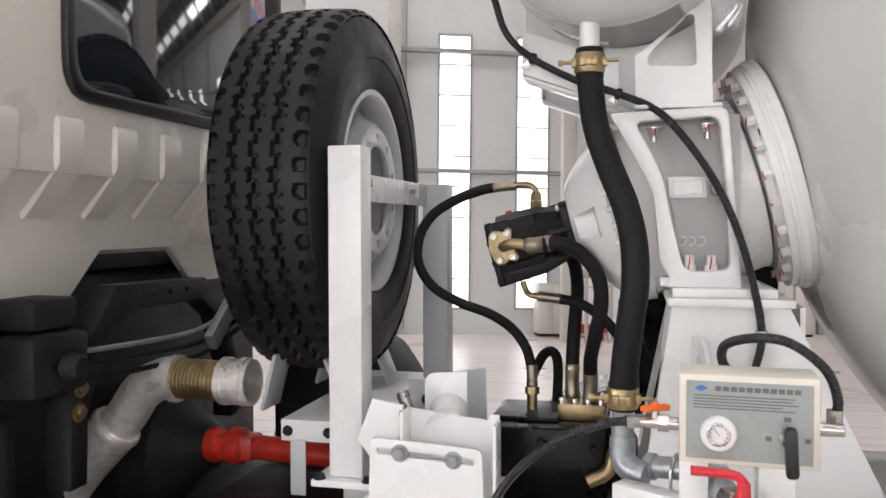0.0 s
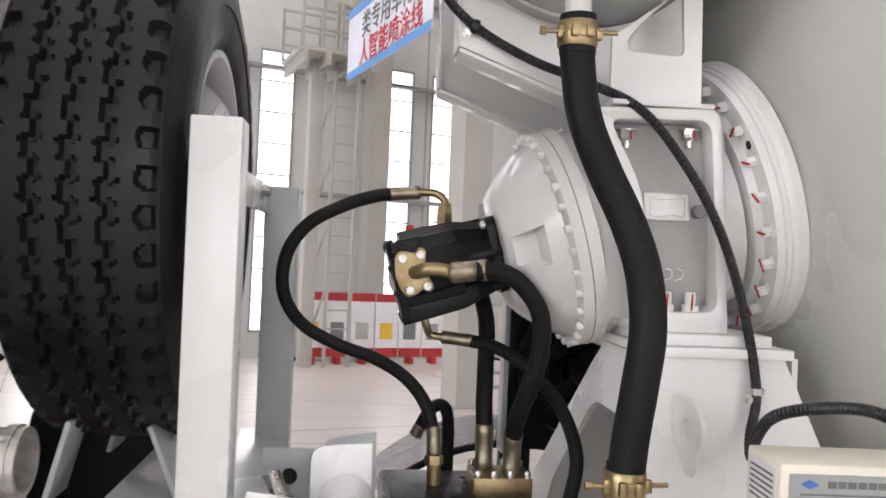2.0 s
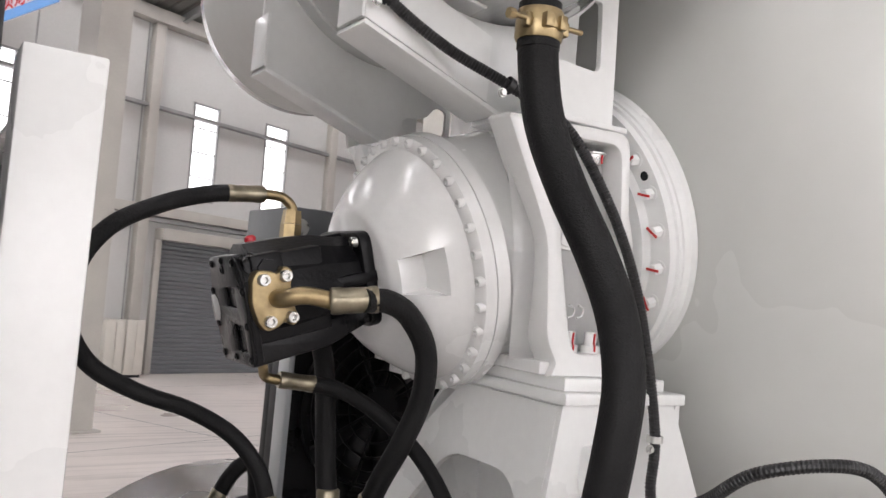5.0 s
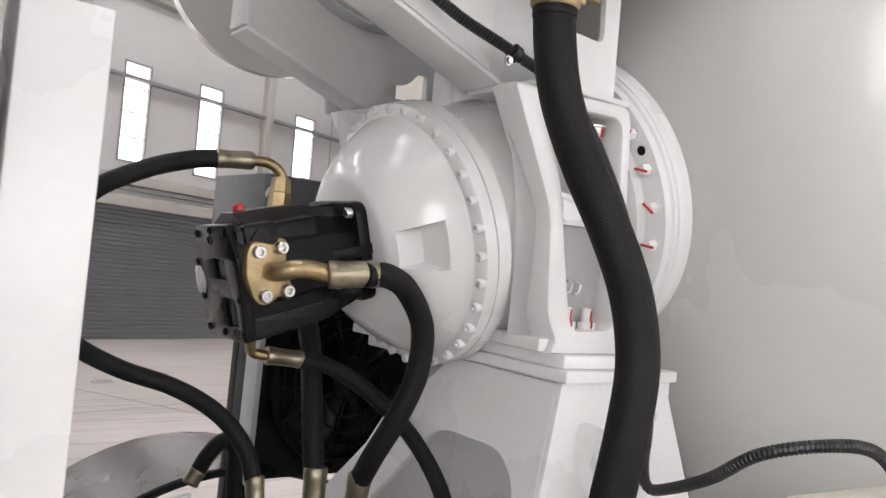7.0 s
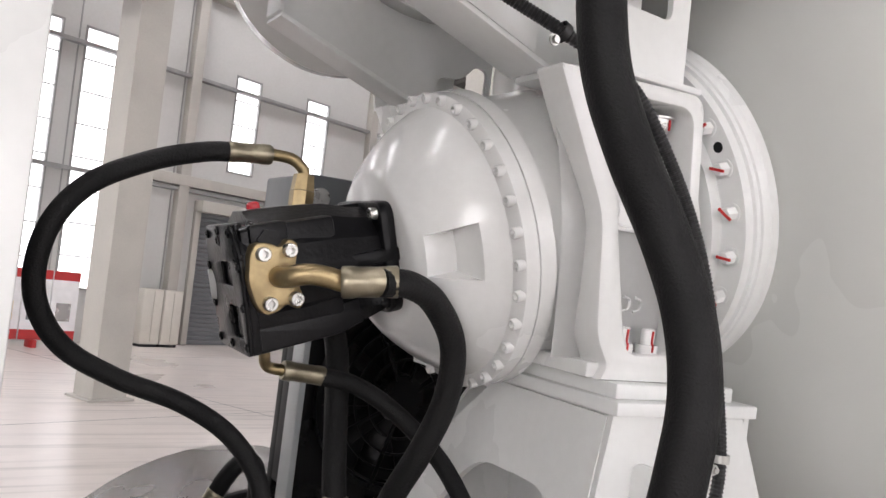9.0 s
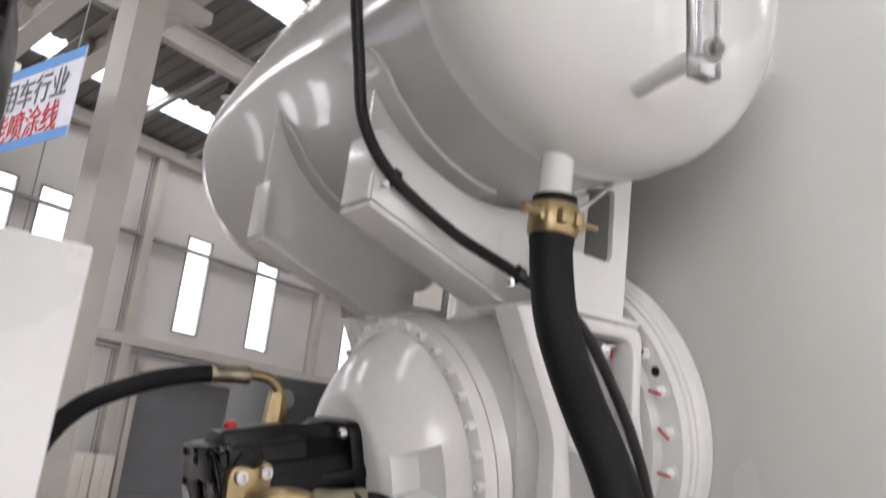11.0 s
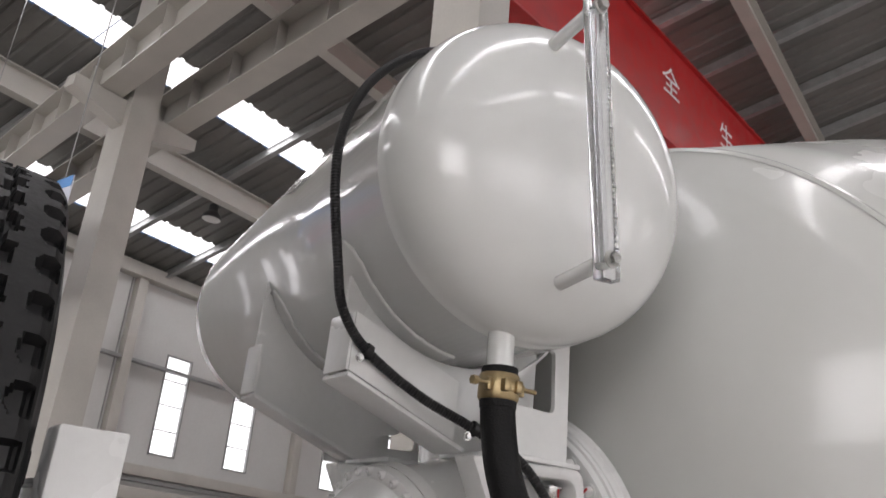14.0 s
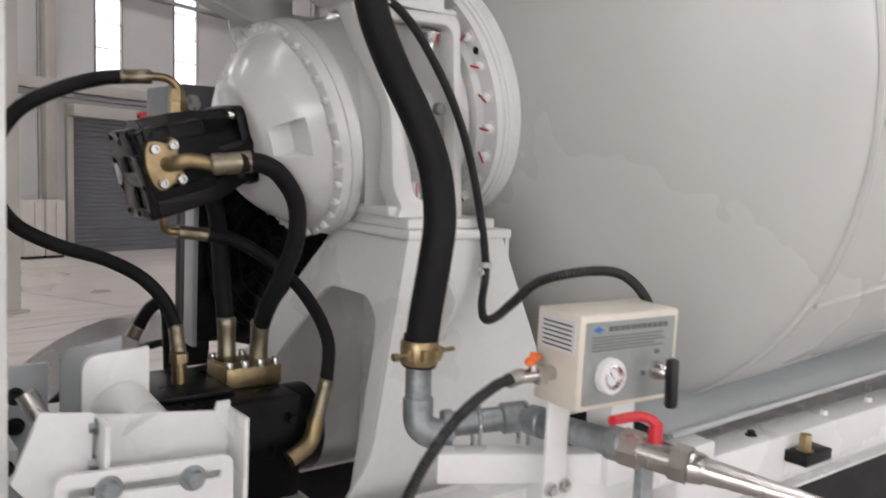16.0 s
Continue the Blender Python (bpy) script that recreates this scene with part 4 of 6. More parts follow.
hc = thing("pressure_hose", "thick black hydraulic hose hanging from the motor's far port", "hose", "hydraulic hoses")
part("rubber", tube([(-0.26, 2.51, 2.05), (-0.19, 2.52, 2.03), (-0.165, 2.49, 1.95), (-0.168, 2.45, 1.85), (-0.172, 2.42, 1.76), (-0.172, 2.40, 1.70)], 0.0195), HOSE, hc)
hose_end(hc, (-0.172, 2.40, 1.722), (-0.172, 2.395, 1.625), 0.021)

hd = thing("drain_hose", "black hydraulic drain hose under the motor", "hose", "hydraulic hoses")
part("elbow", tube([ax(-0.70, 0.03, -0.105), ax(-0.70, 0.03, -0.125), Vector((-0.30, 2.43, 1.917)), Vector((-0.27, 2.43, 1.911))], 0.009, 6), BRASS, hd, "bent copper-coloured tube")
hose_end(hd, (-0.275, 2.43, 1.912), (-0.205, 2.43, 1.905), 0.0155)
part("rubber", tube([(-0.215, 2.43, 1.906), (-0.15, 2.42, 1.893), (-0.08, 2.39, 1.85), (-0.02, 2.33, 1.78), (0.0, 2.25, 1.69), (-0.027, 2.2, 1.60)], 0.0148), HOSE, hd)
hose_end(hd, (-0.025, 2.203, 1.61), (-0.048, 2.2, 1.525), 0.0165)
part("union", tube([(-0.048, 2.2, 1.53), (-0.066, 2.195, 1.478), (-0.115, 2.19, 1.45)], 0.018, 5), BRASS, hd, "copper-coloured elbow union")

he = thing("suction_hose", "short black hydraulic hose bent over the pump", "hose", "hydraulic hoses")
part("rubber", tube([(-0.300, 2.61, 1.668), (-0.288, 2.605, 1.695), (-0.272, 2.60, 1.718), (-0.252, 2.6, 1.726), (-0.236, 2.6, 1.708), (-0.231, 2.6, 1.66), (-0.233, 2.58, 1.56)], 0.0155), HOSE, he)
hose_end(he, (-0.312, 2.612, 1.645), (-0.299, 2.609, 1.672), 0.0165)

pump = thing("hydraulic_pump", "black hydraulic pump with a gold manifold block", "hydraulic pump")
part("body", box(-0.40, -0.07, 2.22, 2.56, 1.35, 1.578, 0.012), BLACKP, pump)
part("end_casing", lathe([(0, 0), (0, 0.09), (0.03, 0.1), (0.08, 0.1), (0.1, 0.07), (0.1, 0)], Matrix.Translation((-0.09, 2.33, 1.47)), 24), BLACKP, pump)
part("top_cover", box(-0.38, -0.2, 2.28, 2.5, 1.578, 1.592, 0.004), BLACKP, pump)
mb = part("manifold", box(-0.205, -0.075, 2.315, 2.43, 1.579, 1.625, 0.005), BRASS, pump, "gold zinc-plated manifold block")
for i in range(4):
    for j in range(2):
        part("manifold_screw", socket_bolt((-0.195 + 0.036 * i, 2.325 + 0.095 * j, 1.625), (0, 0, 1), 0.009, 0.014), ZINC, mb)
for x, y, z in ((-0.38, 2.218, 1.53), (-0.1, 2.218, 1.53), (-0.24, 2.218, 1.54)):
    part("casing_bolt", hexbolt((x, y, z), (0, -1, 0), 0.011, 0.012), BLACKP, pump)

# ---- water tank ----
TR, TY, TZ = 0.314, 2.675, 2.898


def tank_x(y):
    """Where the tank's slightly turned axis runs."""
    return 0.0125 + 0.105 * (y - TY)


TANKM = Matrix.Translation((tank_x(TY), TY, TZ)) @ Matrix.Rotation(radians(84), 4, 'Z')
tank = thing("water_tank", "white enamelled cylindrical water tank with dished ends", "water tank")
half = 0.672
prof = []
for k in range(17):
    a = radians(90 * k / 16)
    prof.append((-half - 0.03 - 0.172 * math.cos(a) ** 0.95, TR * math.sin(a) ** 0.95))
prof += [(-half - 0.004, TR), (-half - 0.002, TR + 0.0016), (-half + 0.003, TR + 0.0016), (-half + 0.005, TR)]
prof += [(half - 0.005, TR), (half - 0.003, TR + 0.0016), (half + 0.002, TR + 0.0016), (half + 0.004, TR)]
for k in range(16, -1, -1):
    a = radians(90 * k / 16)
    prof.append((half + 0.03 + 0.172 * math.cos(a) ** 0.95, TR * math.sin(a) ** 0.95))
part("shell", lathe(prof, TANKM, 128), TANKW, tank, smooth=60)
part("outlet_pipe", rod((-0.103, 1.99, 2.60), (-0.103, 1.987, 2.50), 0.024, 0.024, 20), TANKW, tank)
# sight gauge
GA, GB = Vector((-0.105, 1.735, 2.635)), Vector((-0.158, 1.735, 3.135))
GM = Matrix.Translation(GA) @ Matrix.Rotation(math.atan2(GB.x - GA.x, GB.z - GA.z), 4, 'Y')
g = part("sight_gauge", box(-0.02, 0.02, -0.011, 0.011, 0.0, 0.503, 0.003, m=GM), CLEAR, tank, "clear acrylic sight gauge")
part("sight_tube", rod(GM @ Vector((-0.004, 0, 0.03)), GM @ Vector((-0.004, 0, 0.475)), 0.0055, 0.0055, 12), CLEAR, g, "clear inner tube")
for z, root in ((0.032, (-0.104, 1.845, 2.655)), (0.478, (-0.146, 1.85, 3.10))):
    q = GM @ Vector((0, 0.011, z))
    part("gauge_arm", rod(root, q, 0.0125, 0.0125, 16), TANKW, g, "white pipe arm")
    part("gauge_nut", hexbolt(GM @ Vector((0, -0.012, z)), (0, -1, 0), 0.011, 0.012), ZINC, g, "zinc-plated nut")
for k in range(40):
    part("scale_tick", box(0.004, 0.012 if k % 5 else 0.016, -0.0128, -0.0118, 0.05 + 0.0102 * k, 0.0518 + 0.0102 * k, m=GM), INK, g, smooth=0)

for y, wide in ((2.245, 0.062), (2.675, 0.055)):
    own = bmesh.new()
    grid = []
    for k in range(25):
        a = radians(206 + 59 * k / 24)
        wy = wide * (1 - max(0.0, 1 - k / 5.0) ** 2) ** 0.5 if k < 5 else wide
        wy = max(wy, 0.02)
        grid.append([own.verts.new((tank_x(y + wy * q / 4) + (TR + 0.003) * math.cos(a), y + wy * q / 4, TZ + (TR + 0.003) * math.sin(a))) for q in range(-4, 5)])
    for a, b in zip(grid, grid[1:]):
        for q in range(8):
            own.faces.new((a[q], a[q + 1], b[q + 1], b[q]))
    edge = [v.co.copy() for v in [r[0] for r in reversed(grid)] + grid[0][1:-1] + [r[-1] for r in grid]]
    pad = part("pad_plate", own, TANKW, tank)
    part("weld_bead", tube([e + Vector((0, random.uniform(-0.0012, 0.0012), random.uniform(-0.0012, 0.0012))) for e in edge], 0.0038, 2, 6), TANKW, pad)
bracket = thing("tank_bracket", "white welded steel bracket under the water tank", "bracket")


def under_tank(x, y):
    return TZ - math.sqrt(max(0.0, (TR + 0.004) ** 2 - (x - tank_x(y)) ** 2))


for y in (2.245, 2.68):
    low = [(-0.285, 2.515), (-0.04, 2.425), (0.02, 2.415), (0.19, 2.412)]
    up = [(x, under_tank(x, y)) for x in np.linspace(0.19, -0.285, 16)]
    holes = [rounded([(0.06, 2.45), (0.178, 2.455), (0.178, 2.515), (0.15, 2.52), (0.12, 2.487), (0.065, 2.478)], 0.015)] if y > 2.5 else []
    part("saddle_plate", plate(low + up, holes, 0.01, xz(y), 0.001), WHITE, bracket, smooth=20)
    # flange strip under the saddle and its closed front end
    own = box(-0.29, -0.282, y - 0.045, y + 0.045 if y < 2.5 else y + 0.03, 2.515, 2.625, 0.002)
    part("end_plate", own, WHITE, bracket)
    dx, dz = 0.25, -0.09
    ang = math.atan2(dz, dx)
    m = Matrix.Translation((-0.285, y, 2.512)) @ Matrix.Rotation(-ang, 4, 'Y')
    part("lower_strip", box(0, 0.29, -0.05, 0.05 if y < 2.5 else 0.03, -0.008, 0.0, 0.001, m=m), WHITE, bracket)
part("near_web", plate([(-0.285, 2.515), (-0.04, 2.425), (-0.04, 2.54), (-0.285, 2.625)], [], 0.008, xz(2.2), 0.001), WHITE, bracket)
tri_hole = rounded([(0.03, 2.508), (0.145, 2.503), (0.138, 2.63), (0.118, 2.628), (0.03, 2.535)], 0.018)
for y in (2.13, 2.67):
    part("upright_plate", plate([(0.0, 2.412), (0.183, 2.412), (0.172, 2.86), (0.13, 2.66), (-0.03, 2.56)], [], 0.01, xz(y + 0.15), 0.001), WHITE, bracket, smooth=20)
part("rear_upright", plate([(0.0, 2.412), (0.183, 2.412), (0.172, 2.80), (0.115, 2.62), (0.0, 2.535)], [tri_hole], 0.012, xz(2.125), 0.001), WHITE, bracket, smooth=20)
for ya, yb in ((2.1, 2.3), (2.5, 2.7)):
    part("base_plate", box(0.0, 0.203, ya, yb, 2.402, 2.412, 0.002), WHITE, bracket)

# ---- water hose and its clamps ----
def hose_clamp(name, c, d, r, h=0.045):
    k = thing(name, "gold zinc-plated hose clamp with a screw bolt", "hose clamp", "hose clamps")
    c, d = Vector(c), Vector(d).normalized()
    m = Matrix.Translation(c) @ d.to_track_quat('X', 'Y').to_matrix().to_4x4()
    part("band", lathe([(-h / 2, r), (-h / 2, r + 0.003), (-h / 2 + 0.004, r + 0.005), (h / 2 - 0.004, r + 0.005), (h / 2, r + 0.003), (h / 2, r)], m, 32, closed=True), BRASS, k)
    for s in (-1, 1):
        part("lug", box(-0.007, 0.007, -0.006, 0.008, -0.011, 0.011, 0.003, m=Matrix.Translation(c + Vector((s * 0.013, -r - 0.006, 0)))), BRASS, k)
        part("lug", box(-0.006, 0.006, -0.008, 0.006, -0.011, 0.011, 0.003, m=Matrix.Translation(c + Vector((s * (r + 0.004), -0.014, 0)))), BRASS, k)
    part("saddle", box(-0.02, 0.02, -0.002, 0.003, -0.009, 0.009, 0.002, m=Matrix.Translation(c + Vector((0, -r - 0.005, 0)))), BRASS, k)
    part("screw", rod(c + Vector((-r - 0.034, -0.018, 0)), c + Vector((r + 0.036, -0.018, 0.003)), 0.0042, 0.0042, 10), BRASS, k)
    part("screw_head", rod(c + Vector((-r - 0.04, -0.018, 0)), c + Vector((-r - 0.03, -0.018, 0)), 0.008, 0.008, 6), BRASS, k)


WR = 0.0305
wh = thing("water_hose", "thick black rubber water hose from the tank outlet", "hose")
part("end_cuff", rod((-0.103, 1.987, 2.53), (-0.102, 1.986, 2.46), WR + 0.0015, WR + 0.0015, 24, bevel=0.001), HOSE, wh, "smooth rubber hose end")
part("end_cuff", rod((-0.0215, 1.8725, 1.775), (-0.023, 1.874, 1.715), WR + 0.0015, WR + 0.0015, 24, bevel=0.001), HOSE, wh, "smooth rubber hose end")
part("rubber", tube([(-0.103, 1.987, 2.515), (-0.10, 1.985, 2.44), (-0.088, 1.972, 2.35), (-0.058, 1.948, 2.26), (-0.02, 1.915, 2.165), (0.0, 1.885, 2.08), (0.003, 1.865, 1.99), (-0.008, 1.862, 1.90), (-0.018, 1.868, 1.81), (-0.023, 1.874, 1.72)], WR, 8, 24), HOSE, wh)
hose_clamp("hose_clamp", (-0.103, 1.986, 2.495), (0.0, 0, 1), WR)
hose_clamp("hose_clamp", (-0.023, 1.874, 1.742), (0.0, 0, 1), WR)

# ---- corrugated conduit and clips ----
cd = thing("cable_conduit", "black corrugated cable conduit clipped along the tank bracket", "conduit")
loop = []
for a in np.linspace(radians(62), radians(190), 8):
    loop.append((tank_x(2.155) + (TR + 0.038) * math.cos(a), 2.155, TZ + (TR + 0.038) * math.sin(a)))
part("sleeve", tube([(0.03, 2.2, TZ + TR - 0.01)] + loop + [(-0.355, 2.165, 2.70), (-0.325, 2.175, 2.615), (-0.259, 2.183, 2.552), (-0.15, 2.165, 2.49), (-0.04, 2.135, 2.445), (0.06, 2.10, 2.39), (0.15, 2.085, 2.28), (0.215, 2.075, 2.16), (0.262, 2.07, 2.02), (0.29, 2.062, 1.87), (0.275, 2.05, 1.785), (0.268, 2.03, 1.752), (0.255, 1.98, 1.765), (0.19, 1.86, 1.82), (0.18, 1.78, 1.875), (0.225, 1.71, 1.902), (0.285, 1.672, 1.9), (0.345, 1.66, 1.855), (0.366, 1.655, 1.80), (0.36, 1.653, 1.765)], 0.0099, 18, 12, ribs=0.12, pitch=0.006), CONDUIT, cd, smooth=0)
part("connector", rod((0.361, 1.654, 1.782), (0.36, 1.653, 1.752), 0.0145, 0.0145, 8), STEEL, cd, "steel end connector")
for c in ((-0.259, 2.183, 2.552), (-0.04, 2.135, 2.445), (0.29, 2.062, 1.867)):
    k = thing("pipe_clip", "small bright metal conduit clip", "clip", "conduit clips")
    part("band", lathe([(-0.006, 0.0125), (-0.006, 0.0145), (0.006, 0.0145), (0.006, 0.0125)], Matrix.Translation(c) @ Matrix.Rotation(radians(22 if c[2] > 2 else 90), 4, 'Y'), 16, closed=True), CONDUIT if c[2] > 2 else ZINC, k)
    part("screw", hexbolt(Vector(c) + Vector((-0.016, -0.004, -0.016)), (0, -1, 0), 0.006, 0.007), ZINC, k, "bright screw")

# ---- control box, water pipes and spray nozzle ----
cbx = thing("control_box", "cream steel control box with a dial and a black lever", "control box")
BX = Matrix.Translation((0.083, 1.579, 1.69)) @ Matrix.Rotation(radians(-4), 4, 'Z')
BW, BH, BD = 0.237, 0.163, 0.108
part("housing", box(0, BW, 0, BD, 0, BH, 0.005, m=BX), CREAM, cbx)
fp = part("front_plate", plate(rounded([(0.012, 0.01), (BW - 0.012, 0.01), (BW - 0.012, BH - 0.012), (0.012, BH - 0.012)], 0.003), [], 0.002, BX @ xz(-0.0015), 0.0004), PLATE, cbx, "brushed metal label plate", smooth=0)
part("emblem", plate([(0.026, 0.138), (0.038, 0.144), (0.050, 0.138), (0.038, 0.132)], [], 0.001, BX @ xz(-0.0032), 0.0002), INKB, fp, "blue diamond emblem", smooth=0)
for k in range(11):
    part("print_bar", box(0.062 + 0.0132 * k, 0.0725 + 0.0132 * k, -0.0036, -0.0026, 0.134, 0.1425, m=BX), INK, fp, smooth=0)
for z, w in ((0.124, 0.17), (0.1185, 0.165), (0.113, 0.175), (0.1075, 0.15), (0.102, 0.17)):
    part("print_bar", box(0.025, 0.025 + w, -0.0034, -0.0026, z, z + 0.002, m=BX), INK, fp, smooth=0)
GX = BX @ Matrix.Translation((0.068, -0.002, 0.058)) @ Matrix.Scale(0.76, 4)
gm = GX @ Matrix.Rotation(radians(-90), 4, 'Z')
dial = part("pressure_gauge", lathe([(0.0, 0.041), (0.014, 0.041), (0.019, 0.037), (0.02, 0.028), (0.014, 0.026)], gm, 40), PAPER, cbx, "white-rimmed pressure gauge")
part("bezel", lathe([(0.012, 0.028), (0.021, 0.028), (0.022, 0.025), (0.015, 0.0245), (0.013, 0.0)], gm, 36), STEEL, dial, "chrome bezel")
part("dial_face", lathe([(0.0135, 0.0), (0.0135, 0.0242), (0.0146, 0.0242), (0.0146, 0.0)], gm, 32), PAPER, dial, "white dial face")
for k in range(11):
    a = radians(225 - 27 * k)
    part("tick", box(0.017, 0.0225, -0.0005, 0.0005, -0.0008, 0.0008, m=GX @ Matrix.Translation((0, -0.0152, 0)) @ Matrix.Rotation(-a, 4, 'Y')), INK if k < 7 else INKR, dial, smooth=0)
part("needle", box(-0.004, 0.018, -0.0005, 0.0005, -0.0008, 0.0008, m=GX @ Matrix.Translation((0, -0.0158, 0)) @ Matrix.Rotation(radians(-130), 4, 'Y')), INK, dial, smooth=0)
lv = part("lever", box(-0.011, 0.011, -0.02, 0.0, -0.055, 0.035, 0.008, m=BX @ Matrix.Translation((0.186, -0.028, 0.05)) @ Matrix.Rotation(radians(-3), 4, 'Y')), CONDUIT, cbx, "black plastic lever")
part("lever_hub", rod(BX @ Vector((0.183, 0, 0.056)), BX @ Vector((0.185, -0.03, 0.056)), 0.017, 0.013, 20, bevel=0.002), STEEL, lv, "steel hub")
for x in (0.152, 0.216):
    part("print_mark", box(x - 0.005, x + 0.005, -0.0034, -0.0026, 0.05, 0.058, m=BX), INK, fp, smooth=0)
part("print_mark", box(0.177, 0.189, -0.0034, -0.0026, 0.086, 0.094, m=BX), INK, fp, smooth=0)
st = part("sticker", box(-0.0012, 0.0, 0.01, 0.098, 0.095, 0.153, m=BX), PAPER, cbx, "white paper sticker with printed lines", smooth=0)
for k in range(6):
    part("print_bar", box(-0.0018, -0.0013, 0.018, 0.09, 0.101 + 0.008 * k, 0.104 + 0.008 * k, m=BX), INK, st, smooth=0)

part("side_fitting", rod(BX @ Vector((BW, 0.05, 0.065)), BX @ Vector((BW + 0.045, 0.05, 0.065)), 0.013, 0.012, 16, bevel=0.002), STEEL, cbx, "steel elbow fitting")
tap = thing("drain_tap", "small steel tap with an orange handle on the box", "tap")
part("spout", rod(BX @ Vector((0.0, 0.06, 0.055)), BX @ Vector((-0.085, 0.06, 0.055)), 0.0125, 0.011, 16, bevel=0.002), STEEL, tap)
part("collar", rod(BX @ Vector((-0.02, 0.06, 0.055)), BX @ Vector((-0.04, 0.06, 0.055)), 0.017, 0.017, 6), STEEL, tap)
part("stem", rod(BX @ Vector((-0.045, 0.06, 0.06)), BX @ Vector((-0.045, 0.06, 0.078)), 0.008, 0.008, 12), STEEL, tap)
part("handle", box(-0.03, 0.03, -0.008, 0.008, 0, 0.013, 0.005, m=BX @ Matrix.Translation((-0.045, 0.06, 0.076)) @ Matrix.Rotation(0.6, 4, 'Z')), ORANGE, tap, "orange butterfly handle")
part("knob", rod(BX @ Vector((-0.045, 0.06, 0.082)), BX @ Vector((-0.045, 0.06, 0.094)), 0.009, 0.007, 12, bevel=0.002), ORANGE, tap, "orange knob")
ch = thing("cable_conduit", "black corrugated conduit hanging from the drain tap", "conduit")
q0 = BX @ Vector((-0.08, 0.06, 0.055))
part("sleeve", tube([q0, q0 + Vector((-0.06, -0.012, -0.006)), q0 + Vector((-0.16, -0.035, -0.045)), q0 + Vector((-0.25, -0.055, -0.13)), q0 + Vector((-0.30, -0.065, -0.25)), q0 + Vector((-0.31, -0.07, -0.42))], 0.0090, 18, 12, ribs=0.10, pitch=0.005), CONDUIT, ch, smooth=0)
part("connector", rod(q0 + Vector((0.012, 0.0025, 0.001)), q0 + Vector((-0.02, -0.004, -0.002)), 0.0135, 0.0135, 8), STEEL, ch, "steel end connector")

wp = thing("water_pipe", "grey galvanised water pipe with elbow and unions", "pipe")
part("riser", rod((-0.023, 1.874, 1.73), (-0.022, 1.872, 1.64), 0.024, 0.024, 24), GALV, wp)
part("elbow", tube([(-0.022, 1.872, 1.655), (-0.021, 1.868, 1.612), (-0.006, 1.855, 1.592), (0.03, 1.835, 1.585)], 0.0285, 6, 20), GALV, wp)
p0, pt, p1 = Vector((0.03, 1.862, 1.597)), Vector((0.165, 1.795, 1.612)), Vector((0.170, 1.535, 1.632))
part("run", rod(p0, pt, 0.0235, 0.0235, 24), GALV, wp)
part("tee", rod(pt + (p0 - pt) * 0.25, pt + (pt - p0) * 0.12, 0.03, 0.03, 24, bevel=0.004), GALV, wp)
part("branch", rod(pt, p1, 0.0235, 0.0235, 24), GALV, wp)
for a, b, w, r in ((p0, pt, 0.0, 0.029), (pt, p1, 0.12, 0.0295), (pt, p1, 0.85, 0.0295)):
    part("socket", rod(a.lerp(b, w), a.lerp(b, w + 0.14), r, r, 24, bevel=0.003), GALV, wp)
for c, al in ((p0.lerp(pt, 0.45), (pt - p0).normalized()), (pt.lerp(p1, 0.05), (pt - p0).normalized())):
    sd = Vector((-al.y, al.x, 0)) * 0.028
    part("u_bolt", tube([c + sd + Vector((0, 0, -0.06)), c + sd, c + Vector((0, 0, 0.03)), c - sd, c - sd + Vector((0, 0, -0.06))], 0.004, 6, 8), ZINC, wp, "bright u-bolt")
vv = thing("ball_valve", "steel ball valve with a red lever handle", "valve")
d2 = (Vector((0.27, 1.257, 1.612)) - p1).normalized()
v0 = p1
part("body", rod(v0 - d2 * 0.005, v0 + d2 * 0.10, 0.026, 0.026, 16, bevel=0.004), STEEL, vv)
for a, b, r in ((-0.01, 0.025, 0.032), (0.075, 0.105, 0.031)):
    part("hexagon", rod(v0 + d2 * a, v0 + d2 * b, r, r, 6), STEEL, vv)
part("stem", rod(v0 + d2 * 0.045 + Vector((0, 0, 0.02)), v0 + d2 * 0.045 + Vector((0, 0, 0.055)), 0.013, 0.011, 14), REDH, vv)
part("lever", tube([v0 + d2 * 0.05 + Vector((0.0, 0, 0.045)), v0 + d2 * 0.04 + Vector((0, 0, 0.056)), v0 + d2 * 0.02 + Vector((-0.01, 0.0, 0.06)), v0 + Vector((-0.07, -0.02, 0.062))], 0.0085, 8, 12), REDH, vv, "red plastic lever")
nz = thing("spray_nozzle", "tapered stainless steel spray nozzle", "nozzle")
n0 = v0 + d2 * 0.105
part("socket", rod(n0, n0 + d2 * 0.025, 0.027, 0.0245, 24, bevel=0.003), STEEL, nz)
part("barrel", lathe([(0.0, 0), (0.0, 0.021), (0.175, 0.0125), (0.175, 0.0095), (0.16, 0.0085), (0.16, 0)], Matrix.Translation(n0 + d2 * 0.025) @ d2.to_track_quat('X', 'Z').to_matrix().to_4x4(), 28), STEEL, nz)

